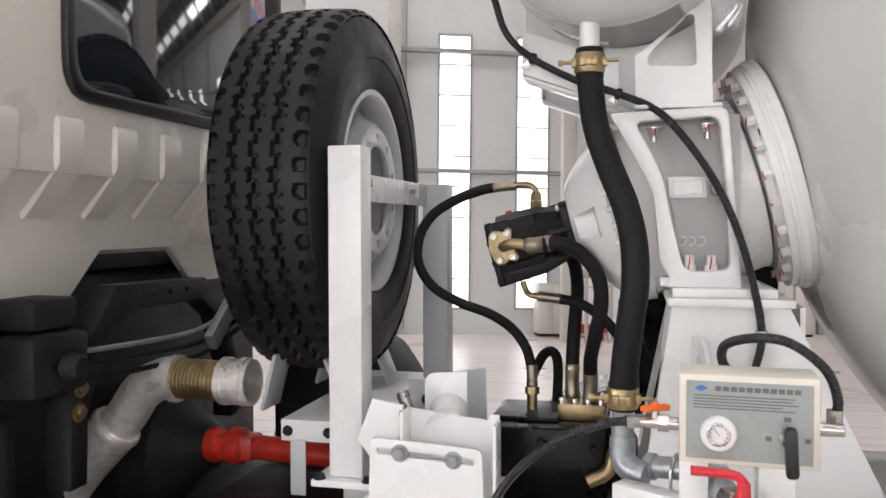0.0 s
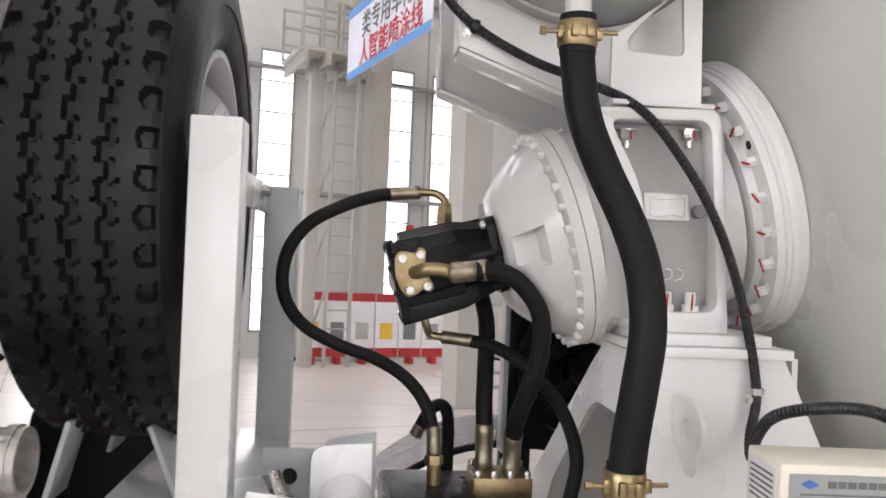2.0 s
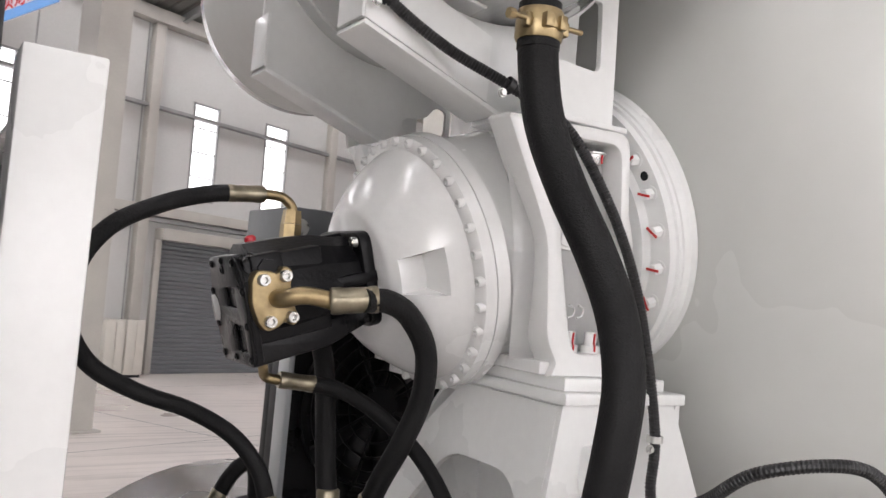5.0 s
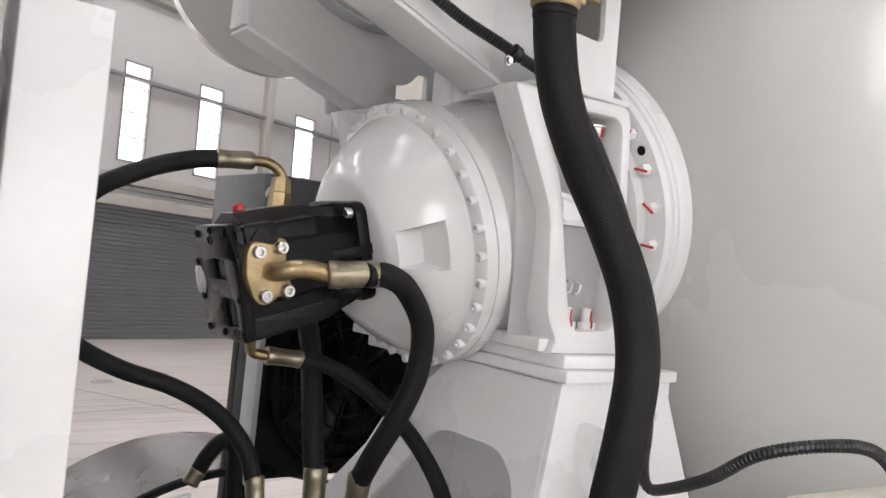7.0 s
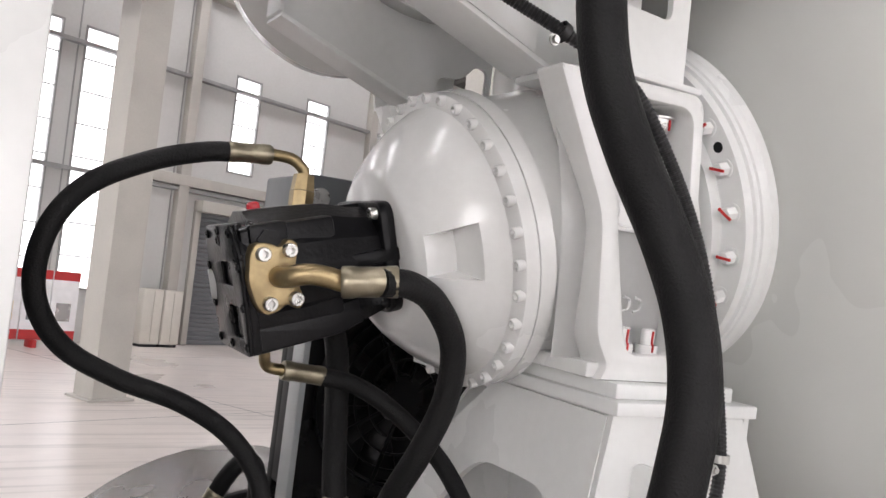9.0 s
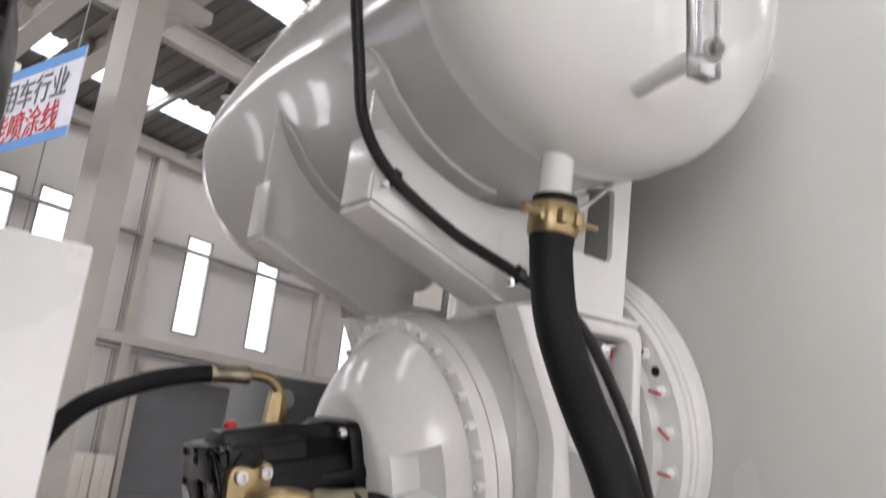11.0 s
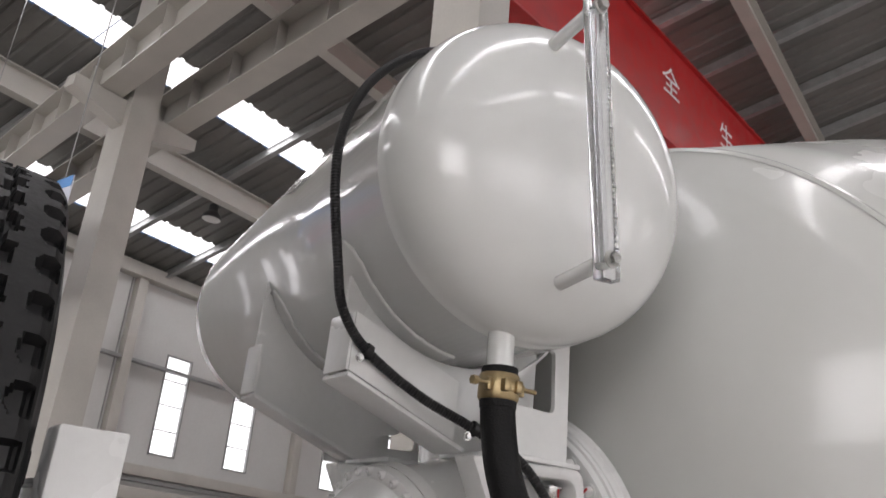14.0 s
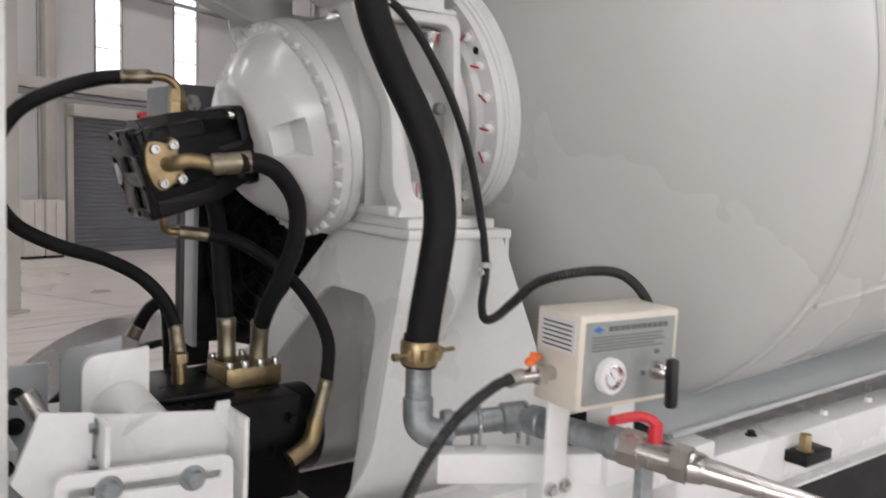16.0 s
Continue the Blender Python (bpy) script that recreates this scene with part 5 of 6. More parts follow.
sup = thing("pipe_support", "white angle-steel support for box and pipe", "bracket")
part("beam", box(0, 0.30, -0.025, 0.025, -0.055, 0.0, 0.003, m=Matrix.Translation((-0.03, 1.80, 1.58)) @ Matrix.Rotation(radians(-30), 4, 'Z')), WHITE, sup)
part("upright", box(0.087, 0.14, 1.642, 1.65, 1.49, 1.691, 0.002), WHITE, sup)
for x in (0.1, 0.135):
    part("bolt", hexbolt((x, 1.64, 1.535), (0, -1, 0), 0.010, 0.011), ZINC, sup, "zinc-plated bolt")
part("box_stand", box(0.225, 0.29, 1.62, 1.68, 1.52, 1.691, 0.003), WHITE, sup)
part("cross_arm", box(0.12, 0.62, 1.66, 1.72, 1.46, 1.525, 0.003), WHITE, sup)
part("foot", box(0.3, 0.34, 1.66, 1.95, 1.40, 1.46, 0.003), WHITE, sup)
part("hanger", box(0.30, 0.335, 1.6, 1.62, 1.36, 1.56, 0.003), GALV, sup)

# ---- chassis ----
for y0 in (1.93, 2.78):
    rail = thing("subframe_rail", "white painted mixer subframe rail", "rail", "subframe rails")
    part("web", box(-0.75, 6.0, y0, y0 + 0.008, 1.18, 1.40, 0.001), WHITE, rail)
    part("top_flange", box(-0.75, 6.0, y0 - 0.04, y0 + 0.05, 1.40, 1.41, 0.001), WHITE, rail)
    part("bottom_flange", box(-0.75, 6.0, y0 - 0.04, y0 + 0.05, 1.17, 1.18, 0.001), WHITE, rail)
    for x in np.arange(0.6, 4.0, 0.42):
        part("bolt", hexbolt((x, y0 - 0.02, 1.41), (0, 0, 1), 0.012, 0.014), WHITE, rail)
    ch_rail = thing("chassis_rail", "black painted truck chassis rail", "rail", "chassis rails")
    part("beam", box(-3.5, 6.2, y0 - 0.02, y0 + 0.06, 0.88, 1.165, 0.006), DARK, ch_rail)
outrig = thing("outrigger_beam", "white outrigger beam beside the drum", "beam")
part("beam", box(0.55, 4.2, 1.70, 1.79, 1.36, 1.465, 0.004), WHITE, outrig)
lug = part("lug", box(0.98, 1.10, 1.64, 1.70, 1.40, 1.43, 0.004), DARK, outrig, "black bracket")
part("lug_bolt", hexbolt((1.02, 1.67, 1.43), (0, 0, 1), 0.016, 0.04), BRASS, lug, "brown zinc-plated bolt")
for x in (0.72, 0.9, 1.25, 1.5):
    part("bolt", hexbolt((x, 1.745, 1.465), (0, 0, 1), 0.011, 0.012), WHITE if x != 0.9 else DARK, outrig)
tray = thing("drip_tray", "grey sheet-metal tray under the drum", "tray")
part("sheet", box(0, 3.6, 0, 0.42, -0.004, 0.0, 0.001, m=Matrix.Translation((0.62, 1.775, 1.50)) @ Matrix.Rotation(radians(8), 4, 'X') @ Matrix.Rotation(radians(-1.5), 4, 'Y')), GREYW, tray)
part("edge_roll", rod((0.62, 1.775, 1.50), (4.2, 1.775, 1.59), 0.008, 0.008, 10), GREYW, tray)

fl = thing("mudguard", "grey rounded plastic mudguard", "mudguard")
own = bmesh.new()
ring0, ring1 = [], []
for k in range(25):
    a = radians(10 + 160 * k / 24)
    p = (0.04 - 0.62 * math.cos(a), 0.885 + 0.62 * math.sin(a))
    ring0.append(own.verts.new((p[0], 3.15, p[1])))
    ring1.append(own.verts.new((p[0], 3.6, p[1])))
for k in range(24):
    own.faces.new((ring0[k], ring0[k + 1], ring1[k + 1], ring1[k]))
bmesh.ops.solidify(own, geom=own.faces[:], thickness=0.012)
part("arch", own, GUARDM, fl)
part("edge_lip", tube([(0.04 - 0.62 * math.cos(radians(10 + 20 * k)), 3.15, 0.885 + 0.62 * math.sin(radians(10 + 20 * k))) for k in range(9)], 0.012, 6, 8), DARK, fl, "black edge strip")
tl = thing("road_tyre", "black road tyre under the mudguard", "tyre")
part("casing", lathe([(-0.15, 0.3), (-0.15, 0.48), (-0.12, 0.53), (0.12, 0.53), (0.15, 0.48), (0.15, 0.3)], Matrix.Translation((0.0, 3.37, 0.432)) @ Matrix.Rotation(radians(90), 4, 'Z'), 48, closed=True), RUBBER, tl)

# ---- oil cooler with fan behind the pedestal ----
oc = thing("oil_cooler", "black fan oil cooler in a grey frame", "oil cooler")
OC = Matrix.Translation((0.225, 2.99, 1.775)) @ Matrix.Diagonal((0.9, 1, 0.95, 1))
part("frame", plate([(-0.27, -0.26), (0.27, -0.26), (0.27, 0.26), (-0.27, 0.26)], [[(0.235 * math.cos(a), 0.235 * math.sin(a)) for a in np.linspace(0, 2 * math.pi, 41)[:-1]]], 0.02, OC @ xz(0), 0.002), BLACKP, oc)
part("side_frame", box(-0.285, -0.268, -0.02, 0.05, -0.27, 0.27, 0.003, m=OC), GREYW, oc, "grey frame side")
part("core", box(-0.26, 0.26, 0.05, 0.15, -0.25, 0.25, 0.003, m=OC), DARK, oc)
part("shroud", lathe([(-0.03, 0.225), (-0.03, 0.24), (0.03, 0.24), (0.03, 0.225)], OC @ Matrix.Rotation(radians(90), 4, 'Z'), 48, closed=True), BLACKP, oc)
part("hub", lathe([(-0.04, 0), (-0.04, 0.06), (0.02, 0.065), (0.02, 0)], OC @ Matrix.Rotation(radians(90), 4, 'Z'), 28), BLACKP, oc)
for k in range(10):
    a = 2 * math.pi * k / 10
    part("blade", box(0.06, 0.218, -0.003, 0.003, -0.03, 0.03, 0.002, m=OC @ Matrix.Rotation(a, 4, 'Y') @ Matrix.Rotation(radians(35), 4, 'X')), BLACKP, oc)
for k in range(8):
    a = 2 * math.pi * (k + 0.4) / 8
    part("guard_spoke", box(0.05, 0.235, -0.047, -0.04, -0.004, 0.004, 0.001, m=OC @ Matrix.Rotation(a, 4, 'Y')), BLACKP, oc)
for r in (0.1, 0.14, 0.18, 0.215):
    part("guard_ring", lathe([(-0.045, r - 0.003), (-0.045, r + 0.003), (-0.039, r + 0.003), (-0.039, r - 0.003)], OC @ Matrix.Rotation(radians(90), 4, 'Z'), 48, closed=True), BLACKP, oc)
tb = thing("oil_tank", "dark grey oil tank box behind the motor", "oil tank")
part("body", box(-0.095, 0.12, 2.9, 3.2, 2.06, 2.265, 0.008), SHUT, tb)
part("sight_eye", rod((-0.07, 2.9, 2.215), (-0.07, 2.885, 2.215), 0.022, 0.022, 20, bevel=0.003), ZINC, tb, "bright filler ring")
part("foot", box(0.0, 0.1, 3.16, 3.2, 1.41, 2.06, 0.004), DARK, tb)

# ---- white bracketry beside the pump ----
pb = thing("pump_bracket", "white bolted steel bracket box beside the pump", "bracket")
part("slotted_plate", plate(rounded([(-0.635, 1.36), (-0.345, 1.36), (-0.35, 1.585), (-0.63, 1.60)], 0.02), [rounded([(-0.612, 1.560), (-0.37, 1.546), (-0.37, 1.562), (-0.612, 1.576)], 0.0075)], 0.01, xz(1.95), 0.001), WHITE, pb)
for x, z in ((-0.553, 1.566), (-0.42, 1.557)):
    part("bolt", hexbolt((x, 1.944, z), (0, -1, 0), 0.016, 0.016), GALV, pb, "zinc-plated hexagon bolt")
part("channel_web", plate([(-0.55, 1.44), (-0.322, 1.44), (-0.322, 1.652), (-0.345, 1.652), (-0.35, 1.637), (-0.55, 1.66)], [], 0.008, xz(2.03), 0.001), WHITE, pb)
part("channel_lip", box(-0.556, -0.548, 1.955, 2.03, 1.42, 1.662, 0.001), WHITE, pb)
part("channel_lip", box(-0.326, -0.318, 1.955, 2.03, 1.42, 1.64, 0.001), WHITE, pb)
for z in (1.65, 1.59):
    part("lip_bolt", hexbolt((-0.557, 2.0, z), (-1, 0, 0), 0.010, 0.012), GALV, pb)
part("upright_plate", plate(rounded([(-0.542, 1.56), (-0.425, 1.56), (-0.427, 1.735), (-0.542, 1.727)], [0, 0, 0, 0.03]), [], 0.01, xz(2.15), 0.001), WHITE, pb)
part("tube", rod((-0.475, 2.145, 1.628), (-0.462, 2.035, 1.602), 0.052, 0.052, 32), WHITE, pb)
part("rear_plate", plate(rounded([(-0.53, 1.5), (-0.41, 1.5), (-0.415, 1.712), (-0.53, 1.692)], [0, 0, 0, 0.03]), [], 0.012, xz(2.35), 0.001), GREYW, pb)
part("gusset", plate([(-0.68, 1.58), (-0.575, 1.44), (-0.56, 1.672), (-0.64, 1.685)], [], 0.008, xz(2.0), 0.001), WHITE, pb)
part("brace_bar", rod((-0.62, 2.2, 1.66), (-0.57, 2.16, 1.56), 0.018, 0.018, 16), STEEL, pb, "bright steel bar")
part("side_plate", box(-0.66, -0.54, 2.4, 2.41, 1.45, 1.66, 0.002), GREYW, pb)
for x, z in ((-0.6, 1.60), (-0.6, 1.54)):
    part("plate_bolt", hexbolt((x, 2.398, z), (0, -1, 0), 0.013, 0.014), DARK, pb)
part("base", box(-0.66, -0.33, 1.97, 2.86, 1.41, 1.44, 0.004), WHITE, pb)

# ---- spare wheel rack ----
rack = thing("spare_wheel_rack", "square-tube rack for the spare wheel, white with a greyer far post", "rack")
# the far post takes the greyer material, the near one the white
for y, x0, top in ((2.025, -0.767, 2.325), (2.84, -0.729, 2.262)):
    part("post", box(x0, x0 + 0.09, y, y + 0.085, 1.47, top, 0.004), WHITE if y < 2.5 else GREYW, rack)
    f = part("foot_plate", box(x0 - 0.04, x0 + 0.13, y - 0.03, y + 0.12, 1.45, 1.468, 0.003), WHITE, rack)
    for bx in (x0 - 0.02, x0 + 0.11):
        part("foot_bolt", hexbolt((bx, y - 0.015, 1.468), (0, 0, 1), 0.012, 0.014), DARK, f)
cbar = part("cross_bar", box(-0.72, -0.712, 2.11, 2.838, 2.185, 2.26, 0.002), WHITE, rack)
part("cross_flange", box(-0.76, -0.72, 2.11, 2.838, 2.252, 2.26, 0.002), WHITE, rack)
for y in (2.16, 2.62):
    part("bolt", hexbolt((-0.711, y, 2.235), (1, 0, 0), 0.015, 0.018), ZINC, cbar, "zinc-plated bolt")
part("shelf", box(-0.96, -0.64, 2.16, 2.95, 1.572, 1.579, 0.001), WHITE, rack)
part("shelf_edge", box(-0.96, -0.64, 2.155, 2.162, 1.52, 1.579, 0.001), WHITE, rack)
for x in (-0.94, -0.82, -0.66):
    part("shelf_bolt", hexbolt((x, 2.154, 1.548), (0, -1, 0), 0.011, 0.012), DARK, rack)
for x, tx in ((-1.06, -0.97), (-0.80, -0.95)):
    for y in (2.3, 2.72):
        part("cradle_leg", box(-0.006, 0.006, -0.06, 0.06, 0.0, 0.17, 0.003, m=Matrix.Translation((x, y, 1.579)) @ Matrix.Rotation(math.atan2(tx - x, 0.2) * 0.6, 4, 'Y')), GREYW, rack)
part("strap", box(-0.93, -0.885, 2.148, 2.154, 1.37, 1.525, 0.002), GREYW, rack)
part("support_leg", box(-0.78, -0.70, 2.16, 2.24, 1.17, 1.555, 0.004), WHITE, rack)
part("support_leg", box(-0.78, -0.70, 2.84, 2.92, 1.17, 1.555, 0.004), WHITE, rack)
xm = thing("cross_member", "dark chassis cross-member under the spare wheel", "cross-member")
part("beam", box(-1.25, -0.66, 1.98, 2.85, 1.165, 1.30, 0.01), DARK, xm)

# ---- spare wheel ----
TC = Vector((-0.947, 2.53, 2.228))
sw = thing("lorry_wheel", "black spare lorry tyre on a silver steel rim", "wheel")
TM = Matrix.Translation(TC)
R, HW = 0.563, 0.152


def tread_depth(th, w):
    """Depth of the pattern at angle th (0..1 of a pitch) and width w (-1..1)."""
    step = (th * 2) % 2
    saw = 0.5 if step < 0.8 else (0.5 - (step - 0.8) / 0.2 if step < 1.0 else (-0.5 if step < 1.8 else -0.5 + (step - 1.8) / 0.2))
    d = 0.0
    for c in (-0.42, 0.0, 0.42):
        off = abs(w - c - 0.075 * saw)
        if off < 0.05:
            d = 0.018
        elif off < 0.105 and (abs(step - 0.9) < 0.14 or abs(step - 1.9) < 0.12):
            d = max(d, 0.016)
    if 0.74 < abs(w) < 0.965:
        reach = 0.27 * (1 - max(0.0, (0.82 - abs(w)) / 0.08) ** 2) ** 0.5 if abs(w) < 0.82 else 0.27
        if abs((th % 1.0) - 0.3) < reach:
            d = 0.02
        elif 0.865 < abs(w) < 0.88:
            d = max(d, 0.004)
    return d


own = bmesh.new()
NA, NW, PITCHES = 640, 72, 52
ws = [-1.0 + 2.0 * k / NW for k in range(NW + 1)]
rows = []
for i in range(NA):
    a = 2 * math.pi * i / NA
    row = []
    for w in ws:
        crown = R - 0.010 * w * w - (0.014 * max(0, abs(w) - 0.9) / 0.1)
        r = crown - tread_depth(i / NA * PITCHES, w)
        row.append(own.verts.new((HW * w * 0.94, r * math.cos(a), r * math.sin(a))))
    rows.append(row)
for i in range(NA):
    a, b = rows[i], rows[(i + 1) % NA]
    for k in range(NW):
        own.faces.new((a[k], a[k + 1], b[k + 1], b[k]))
bmesh.ops.transform(own, matrix=TM, verts=own.verts)
part("tread", own, RUBBER, sw, smooth=28)
for s in (1, -1):
    loop = [(s * HW * 0.90, R - 0.03), (s * HW * 0.985, R - 0.06), (s * (HW + 0.004), R - 0.085), (s * (HW + 0.007), R - 0.09), (s * (HW + 0.013), R - 0.12), (s * (HW + 0.014), R - 0.15), (s * (HW + 0.010), R - 0.153), (s * (HW + 0.006), 0.345), (s * (HW - 0.008), 0.318), (s * (HW - 0.03), 0.30), (s * (HW - 0.06), 0.30), (s * (HW - 0.06), R - 0.05)]
    part("sidewall", lathe(loop, TM, 128, closed=True), RUBBER, sw)
for side_start in (58, 238):
    for k in range(8):
        a = radians(side_start - 9.0 * k)
        c = TM @ Vector((HW + 0.010, 0.437 * math.cos(a), 0.437 * math.sin(a)))
        part("raised_mark", box(-0.002, 0.003, -0.019, 0.019, -0.023, 0.023, 0.003, m=Matrix.Translation(c) @ Matrix.Rotation(a, 4, 'X')), RUBBER, sw, "raised moulded mark")
rim = part("rim", lathe([(HW - 0.024, 0.300), (HW - 0.012, 0.316), (HW - 0.004, 0.316), (HW - 0.004, 0.300), (HW - 0.02, 0.288), (HW - 0.06, 0.282), (-HW + 0.02, 0.282), (-HW + 0.004, 0.31), (-HW + 0.02, 0.31), (-HW + 0.03, 0.29), (HW - 0.05, 0.29)], TM, 96, closed=True), RIM, sw, "silver painted steel rim")
# the disc: dished, with ten hand holes and ten stud holes
dm = TM @ yz(HW - 0.005)
stud = [[(0.167 * math.cos(2 * math.pi * (k + 0.5) / 10) + 0.0135 * math.cos(q), 0.167 * math.sin(2 * math.pi * (k + 0.5) / 10) + 0.0135 * math.sin(q)) for q in np.linspace(0, 6.0, 12)] for k in range(10)]
bore = [(0.1405 * math.cos(q), 0.1405 * math.sin(q)) for q in np.linspace(0, 2 * math.pi, 49)[:-1]]
outer = [(0.198 * math.cos(q), 0.198 * math.sin(q)) for q in np.linspace(0, 2 * math.pi, 65)[:-1]]
part("hub_disc", plate(outer, [bore] + stud, 0.014, dm, 0.002), RIM, rim, smooth=30)
own = bmesh.new()
N = 160
prof = [(HW - 0.004, 0.196), (HW - 0.012, 0.212), (HW - 0.035, 0.236), (HW - 0.06, 0.258), (HW - 0.075, 0.285)]
rings = [[own.verts.new(TM @ Vector((s, r * math.cos(2 * math.pi * k / N), r * math.sin(2 * math.pi * k / N)))) for k in range(N)] for s, r in prof]
for j in range(len(prof) - 1):
    for k in range(N):
        if j == 2 and (k % 16) in (5, 6, 7, 8, 9, 10):
            continue
        own.faces.new((rings[j][k], rings[j][(k + 1) % N], rings[j + 1][(k + 1) % N], rings[j + 1][k]))
bmesh.ops.solidify(own, geom=own.faces[:], thickness=0.008)
part("disc_cone", own, RIM, rim)

# ---- cab ----
cab = thing("truck_cab", "ivory painted truck cab seen from behind", "truck cab")
CXX = -1.50
# back panel: a pressed sheet, bent in below the window, with a cut-out over the chassis
shell = part("back_panel", plate(rounded([(1.12, 2.262), (3.66, 2.262), (3.66, 3.62), (1.12, 3.62)], 0.03), [], 0.03, yz(CXX - 0.015), 0.003), CABW, cab)
bend = [(CXX, 2.275), (CXX - 0.03, 2.275), (CXX - 0.13, 2.15), (CXX - 0.135, 2.045), (CXX - 0.105, 2.045), (CXX - 0.10, 2.155)]
part("lower_panel", plate(bend, [], 2.52, xz(2.39), 0.003), CABW, cab)
for ya, yb, sl in ((1.13, 2.27, 2.12), (2.65, 3.65, 2.8)):
    near, far_ = (ya, yb) if sl < 2.5 else (yb, ya)
    part("corner_panel", plate([(near, 2.047), (far_, 2.047), (sl, 1.91), (near, 1.91)], [], 0.028, yz(CXX - 0.121), 0.003), CABW, cab)
part("roof", box(-3.3, CXX + 0.0, 1.14, 3.64, 3.6, 3.66, 0.02), CABW, cab)
for y in (1.12, 3.62):
    part("side_panel", box(-3.3, CXX - 0.035, y, y + 0.04, 1.95, 3.62, 0.01), CABW, cab)
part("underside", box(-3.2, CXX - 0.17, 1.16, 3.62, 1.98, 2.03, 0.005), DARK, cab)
for k in range(7):
    y = 1.68 + 0.25 * k
    own = bmesh.new()
    q = [(CXX + 0.003, 2.415), (CXX + 0.014, 2.40), (CXX + 0.014, 2.285), (CXX - 0.075, 2.165), (CXX - 0.095, 2.14)]
    a = [own.verts.new((x, y + 0.012 - 0.004 * j, z)) for j, (x, z) in enumerate(q)]
    b = [own.verts.new((x, y + 0.112 - 0.004 * j, z)) for j, (x, z) in enumerate(q)]
    c = [own.verts.new((x - 0.03, y - 0.006 * j, z)) for j, (x, z) in enumerate(q)]
    d_ = [own.verts.new((x - 0.03, y + 0.124 - 0.004 * j, z)) for j, (x, z) in enumerate(q)]
    for j in range(4):
        own.faces.new((a[j], a[j + 1], b[j + 1], b[j]))
        own.faces.new((c[j], c[j + 1], a[j + 1], a[j]))
        own.faces.new((b[j], b[j + 1], d_[j + 1], d_[j]))
    part("pressed_rib", own, CABW, shell, smooth=40)
win = part("rear_window", plate(rounded([(2.0, 2.50), (3.3, 2.50), (3.3, 3.3), (2.0, 3.3)], 0.09), [], 0.012, yz(CXX + 0.005), 0.002), GLASSD, cab, "dark rear window glass")
part("window_seal", plate(rounded([(1.965, 2.465), (3.335, 2.465), (3.335, 3.335), (1.965, 3.335)], 0.11), [rounded([(2.005, 2.505), (3.295, 2.505), (3.295, 3.295), (2.005, 3.295)], 0.09)], 0.028, yz(CXX + 0.008), 0.006), CONDUIT, win, "black rubber seal")
fr = thing("cab_mount", "black cab mount arch on the chassis", "cab mount")
arch = [(1.95, 1.40), (1.955, 1.62), (2.03, 1.80), (2.17, 1.945), (2.68, 1.935), (2.82, 1.84), (2.92, 1.62), (2.92, 1.40), (2.86, 1.40), (2.86, 1.6), (2.77, 1.79), (2.65, 1.86), (2.23, 1.865), (2.1, 1.76), (2.03, 1.6), (2.02, 1.40)]
part("arch", plate(arch, [], 0.08, yz(CXX - 0.02), 0.006), DARK, fr)
for y, z in ((1.995, 1.675), (1.985, 1.61)):
    part("bolt", hexbolt((CXX + 0.022, y, z), (1, 0, 0), 0.02, 0.014), BRASS, fr, "yellow zinc-plated bolt")
for y in (2.35, 2.45, 2.55):
    part("rivet", hexbolt((CXX + 0.022, y, 1.905), (1, 0, 0), 0.008, 0.006), DARK, fr)
part("damper", rod((CXX - 0.12, 1.83, 1.28), (CXX - 0.12, 1.83, 1.62), 0.05, 0.05, 20, bevel=0.008), DARK, fr)
part("latch_block", box(CXX - 0.08, CXX + 0.05, 1.78, 2.0, 1.68, 1.84, 0.02), DARK, fr)
part("latch_pin", rod((CXX + 0.05, 1.9, 1.75), (CXX + 0.1, 1.9, 1.75), 0.04, 0.036, 20, bevel=0.008), DARK, fr)
part("upper_mount", box(CXX - 0.12, CXX + 0.02, 1.82, 1.99, 1.85, 1.93, 0.012), DARK, fr)
bay = thing("engine_bay", "dark shadowed engine bay under the cab", "engine")
part("bulkhead", box(-3.0, -1.72, 1.2, 3.55, 0.75, 1.97, 0.03), DARK, bay)
part("gearbox_housing", lathe([(0, 0), (0, 0.16), (0.1, 0.2), (0.26, 0.2), (0.32, 0.13), (0.4, 0.07), (0.4, 0)], Matrix.Translation((-1.78, 2.56, 1.37)), 20), DARK, bay)
# plain dark body added to fill the black gap behind the spare wheel
part("transfer_case", plate(rounded([(-1.4, 1.0), (-0.86, 1.0), (-0.84, 1.5), (-0.95, 1.66), (-1.3, 1.7), (-1.4, 1.6)], 0.06), [], 0.3, xz(3.2), 0.02), DARK, bay)
part("deck_plate", box(-1.72, -0.7, 1.55, 3.3, 0.95, 1.17, 0.01), DARK, bay)
for k, (z, y) in enumerate(((1.78, 2.2), (1.74, 2.25), (1.70, 2.22))):
    part("brake_pipe", tube([(-1.48, y - 0.3, z), (-1.42, y, z - 0.005), (-1.35, y + 0.2, z + 0.01), (-1.28, y + 0.32, z + 0.08)], 0.008, 8, 8), GALV if k == 0 else DARK, bay)
part("bracket_arm", box(-0.015, 0.015, 0, 0.25, -0.03, 0.03, 0.004, m=Matrix.Translation((-1.3, 2.38, 1.75)) @ Matrix.Rotation(radians(38), 4, 'X')), GALV, bay)

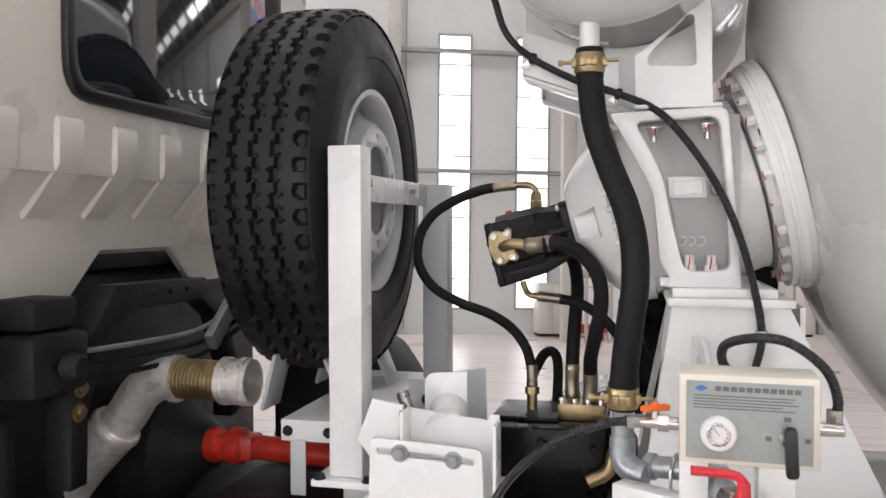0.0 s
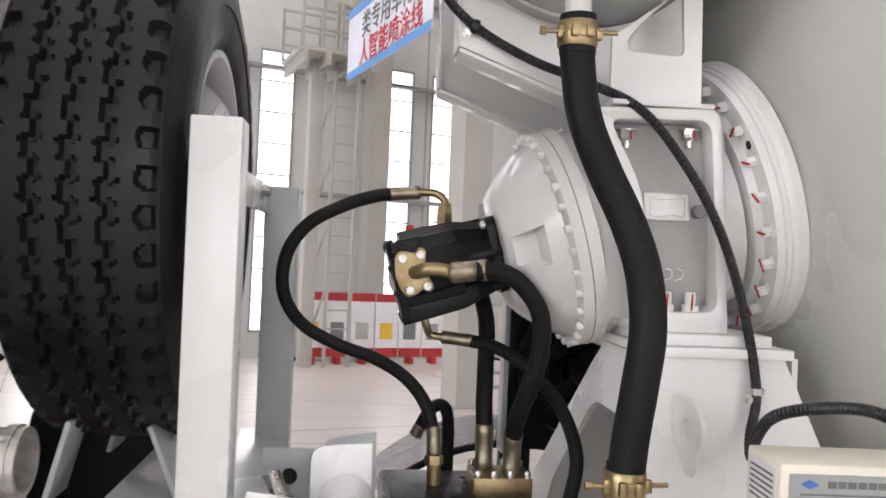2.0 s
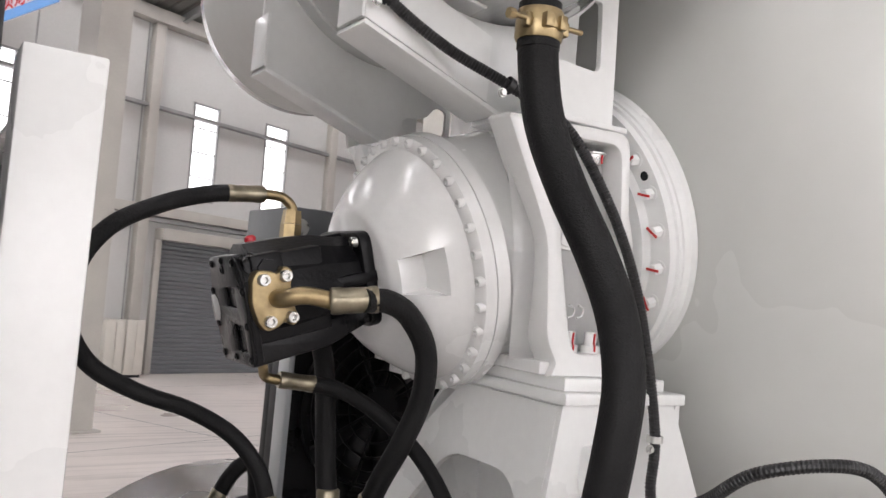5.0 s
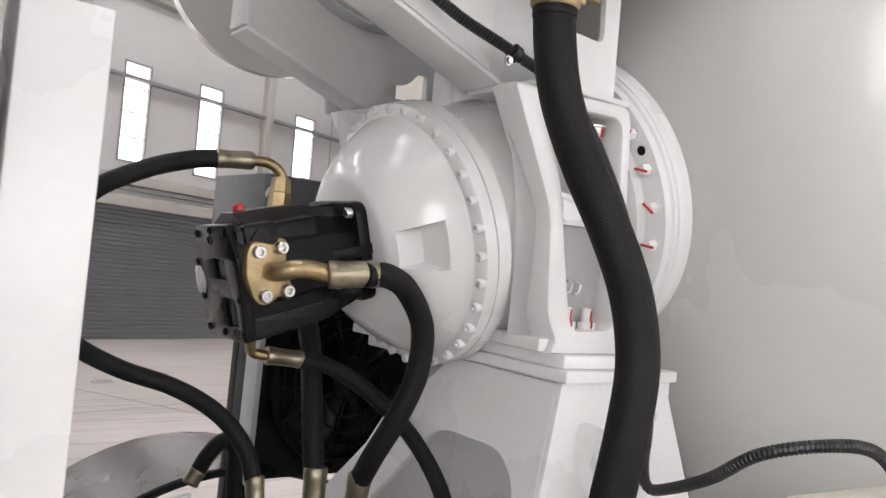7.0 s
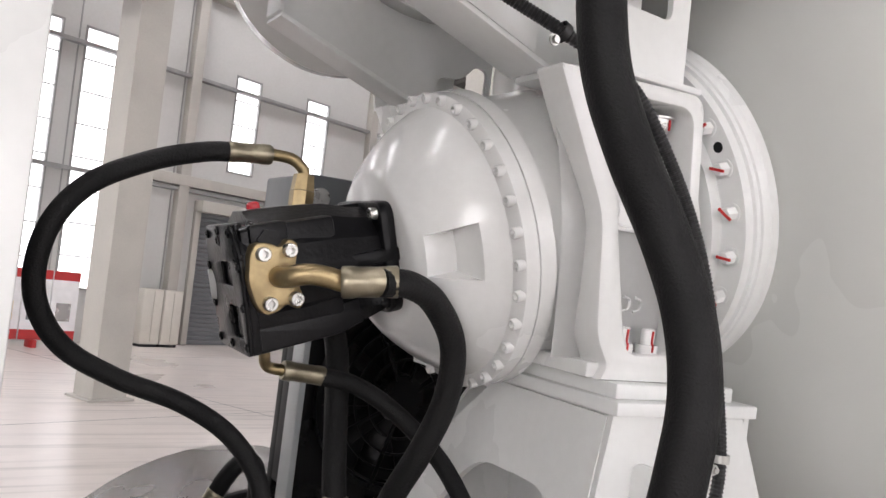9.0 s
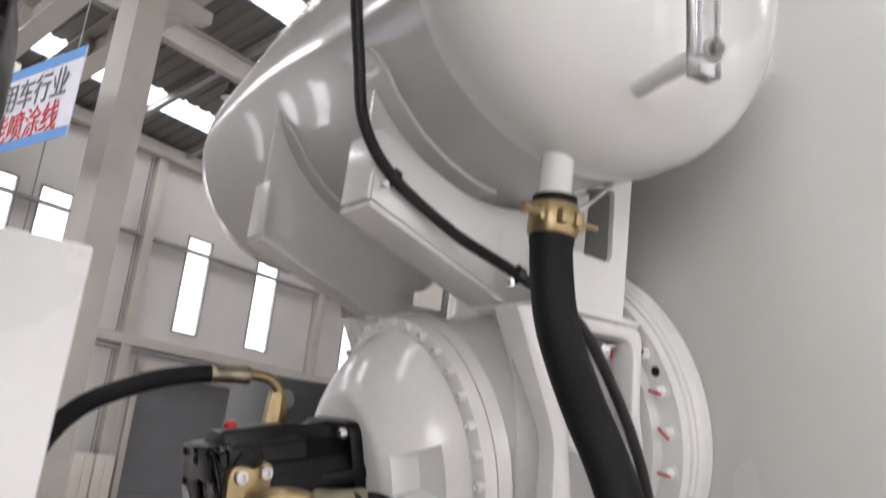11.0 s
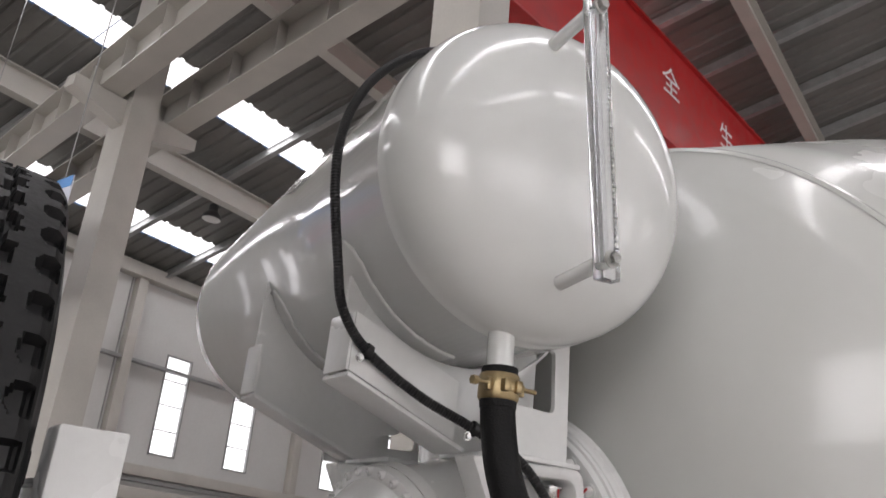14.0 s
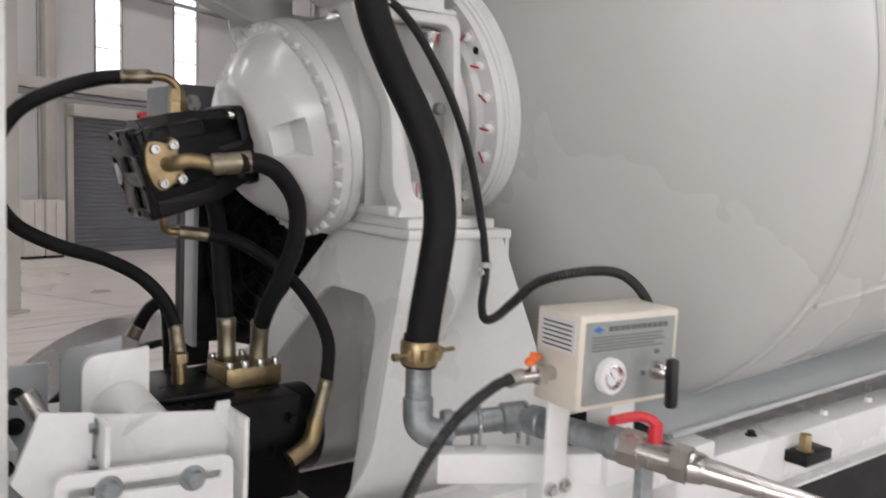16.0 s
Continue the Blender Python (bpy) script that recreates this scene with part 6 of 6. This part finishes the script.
# ---- exhaust and propeller shaft ----
ex = thing("exhaust_pipe", "dull steel exhaust pipe with a ribbed flexible section", "exhaust pipe")
part("lower_pipe", tube([(-1.96, 2.27, 1.0), (-1.80, 2.29, 1.235), (-1.72, 2.3, 1.345), (-1.65, 2.3, 1.42), (-1.585, 2.3, 1.485)], 0.079, 8, 28), EXH, ex)
part("weld_collar", lathe([(-0.014, 0.06), (-0.014, 0.082), (0, 0.085), (0.014, 0.078), (0.014, 0.06)], Matrix.Translation((-1.585, 2.3, 1.487)) @ Matrix.Rotation(radians(-48), 4, 'Y'), 28, closed=True), EXH, ex)
part("pipe", tube([(-1.60, 2.3, 1.47), (-1.545, 2.3, 1.53), (-1.485, 2.3, 1.61), (-1.41, 2.3, 1.65), (-1.36, 2.3, 1.652)], 0.064, 8, 28), EXH, ex)
part("flexible_section", tube([(-1.365, 2.3, 1.652), (-1.29, 2.3, 1.65), (-1.21, 2.3, 1.648)], 0.062, 8, 28, ribs=0.06, pitch=0.012), BRASS, ex, "straw-coloured ribbed bellows", smooth=0)
part("outlet", lathe([(0, 0.058), (0, 0.068), (0.09, 0.07), (0.1, 0.07), (0.1, 0.06), (0.01, 0.056)], Matrix.Translation((-1.215, 2.3, 1.648)), 32, closed=True), EXH, ex)
for x in (-1.37, -1.2, -1.14):
    part("clamp", lathe([(-0.01, 0.063), (-0.01, 0.073), (0.01, 0.073), (0.01, 0.063)], Matrix.Translation((x, 2.3, 1.65)), 28, closed=True), EXH, ex, "band clamp")
ds = thing("propeller_shaft", "red painted propeller shaft with a universal joint", "propeller shaft")
part("shaft", rod((-1.22, 2.5, 1.395), (-0.5, 2.45, 1.38), 0.04, 0.04, 24), REDD, ds)
part("joint", lathe([(0, 0), (0, 0.055), (0.03, 0.06), (0.05, 0.04), (0.08, 0.062), (0.12, 0.06), (0.14, 0.04), (0.14, 0)], Matrix.Translation((-1.37, 2.5, 1.395)), 16), REDD, ds)
part("yoke", box(-1.33, -1.2, 2.455, 2.545, 1.355, 1.435, 0.012), REDD, ds)
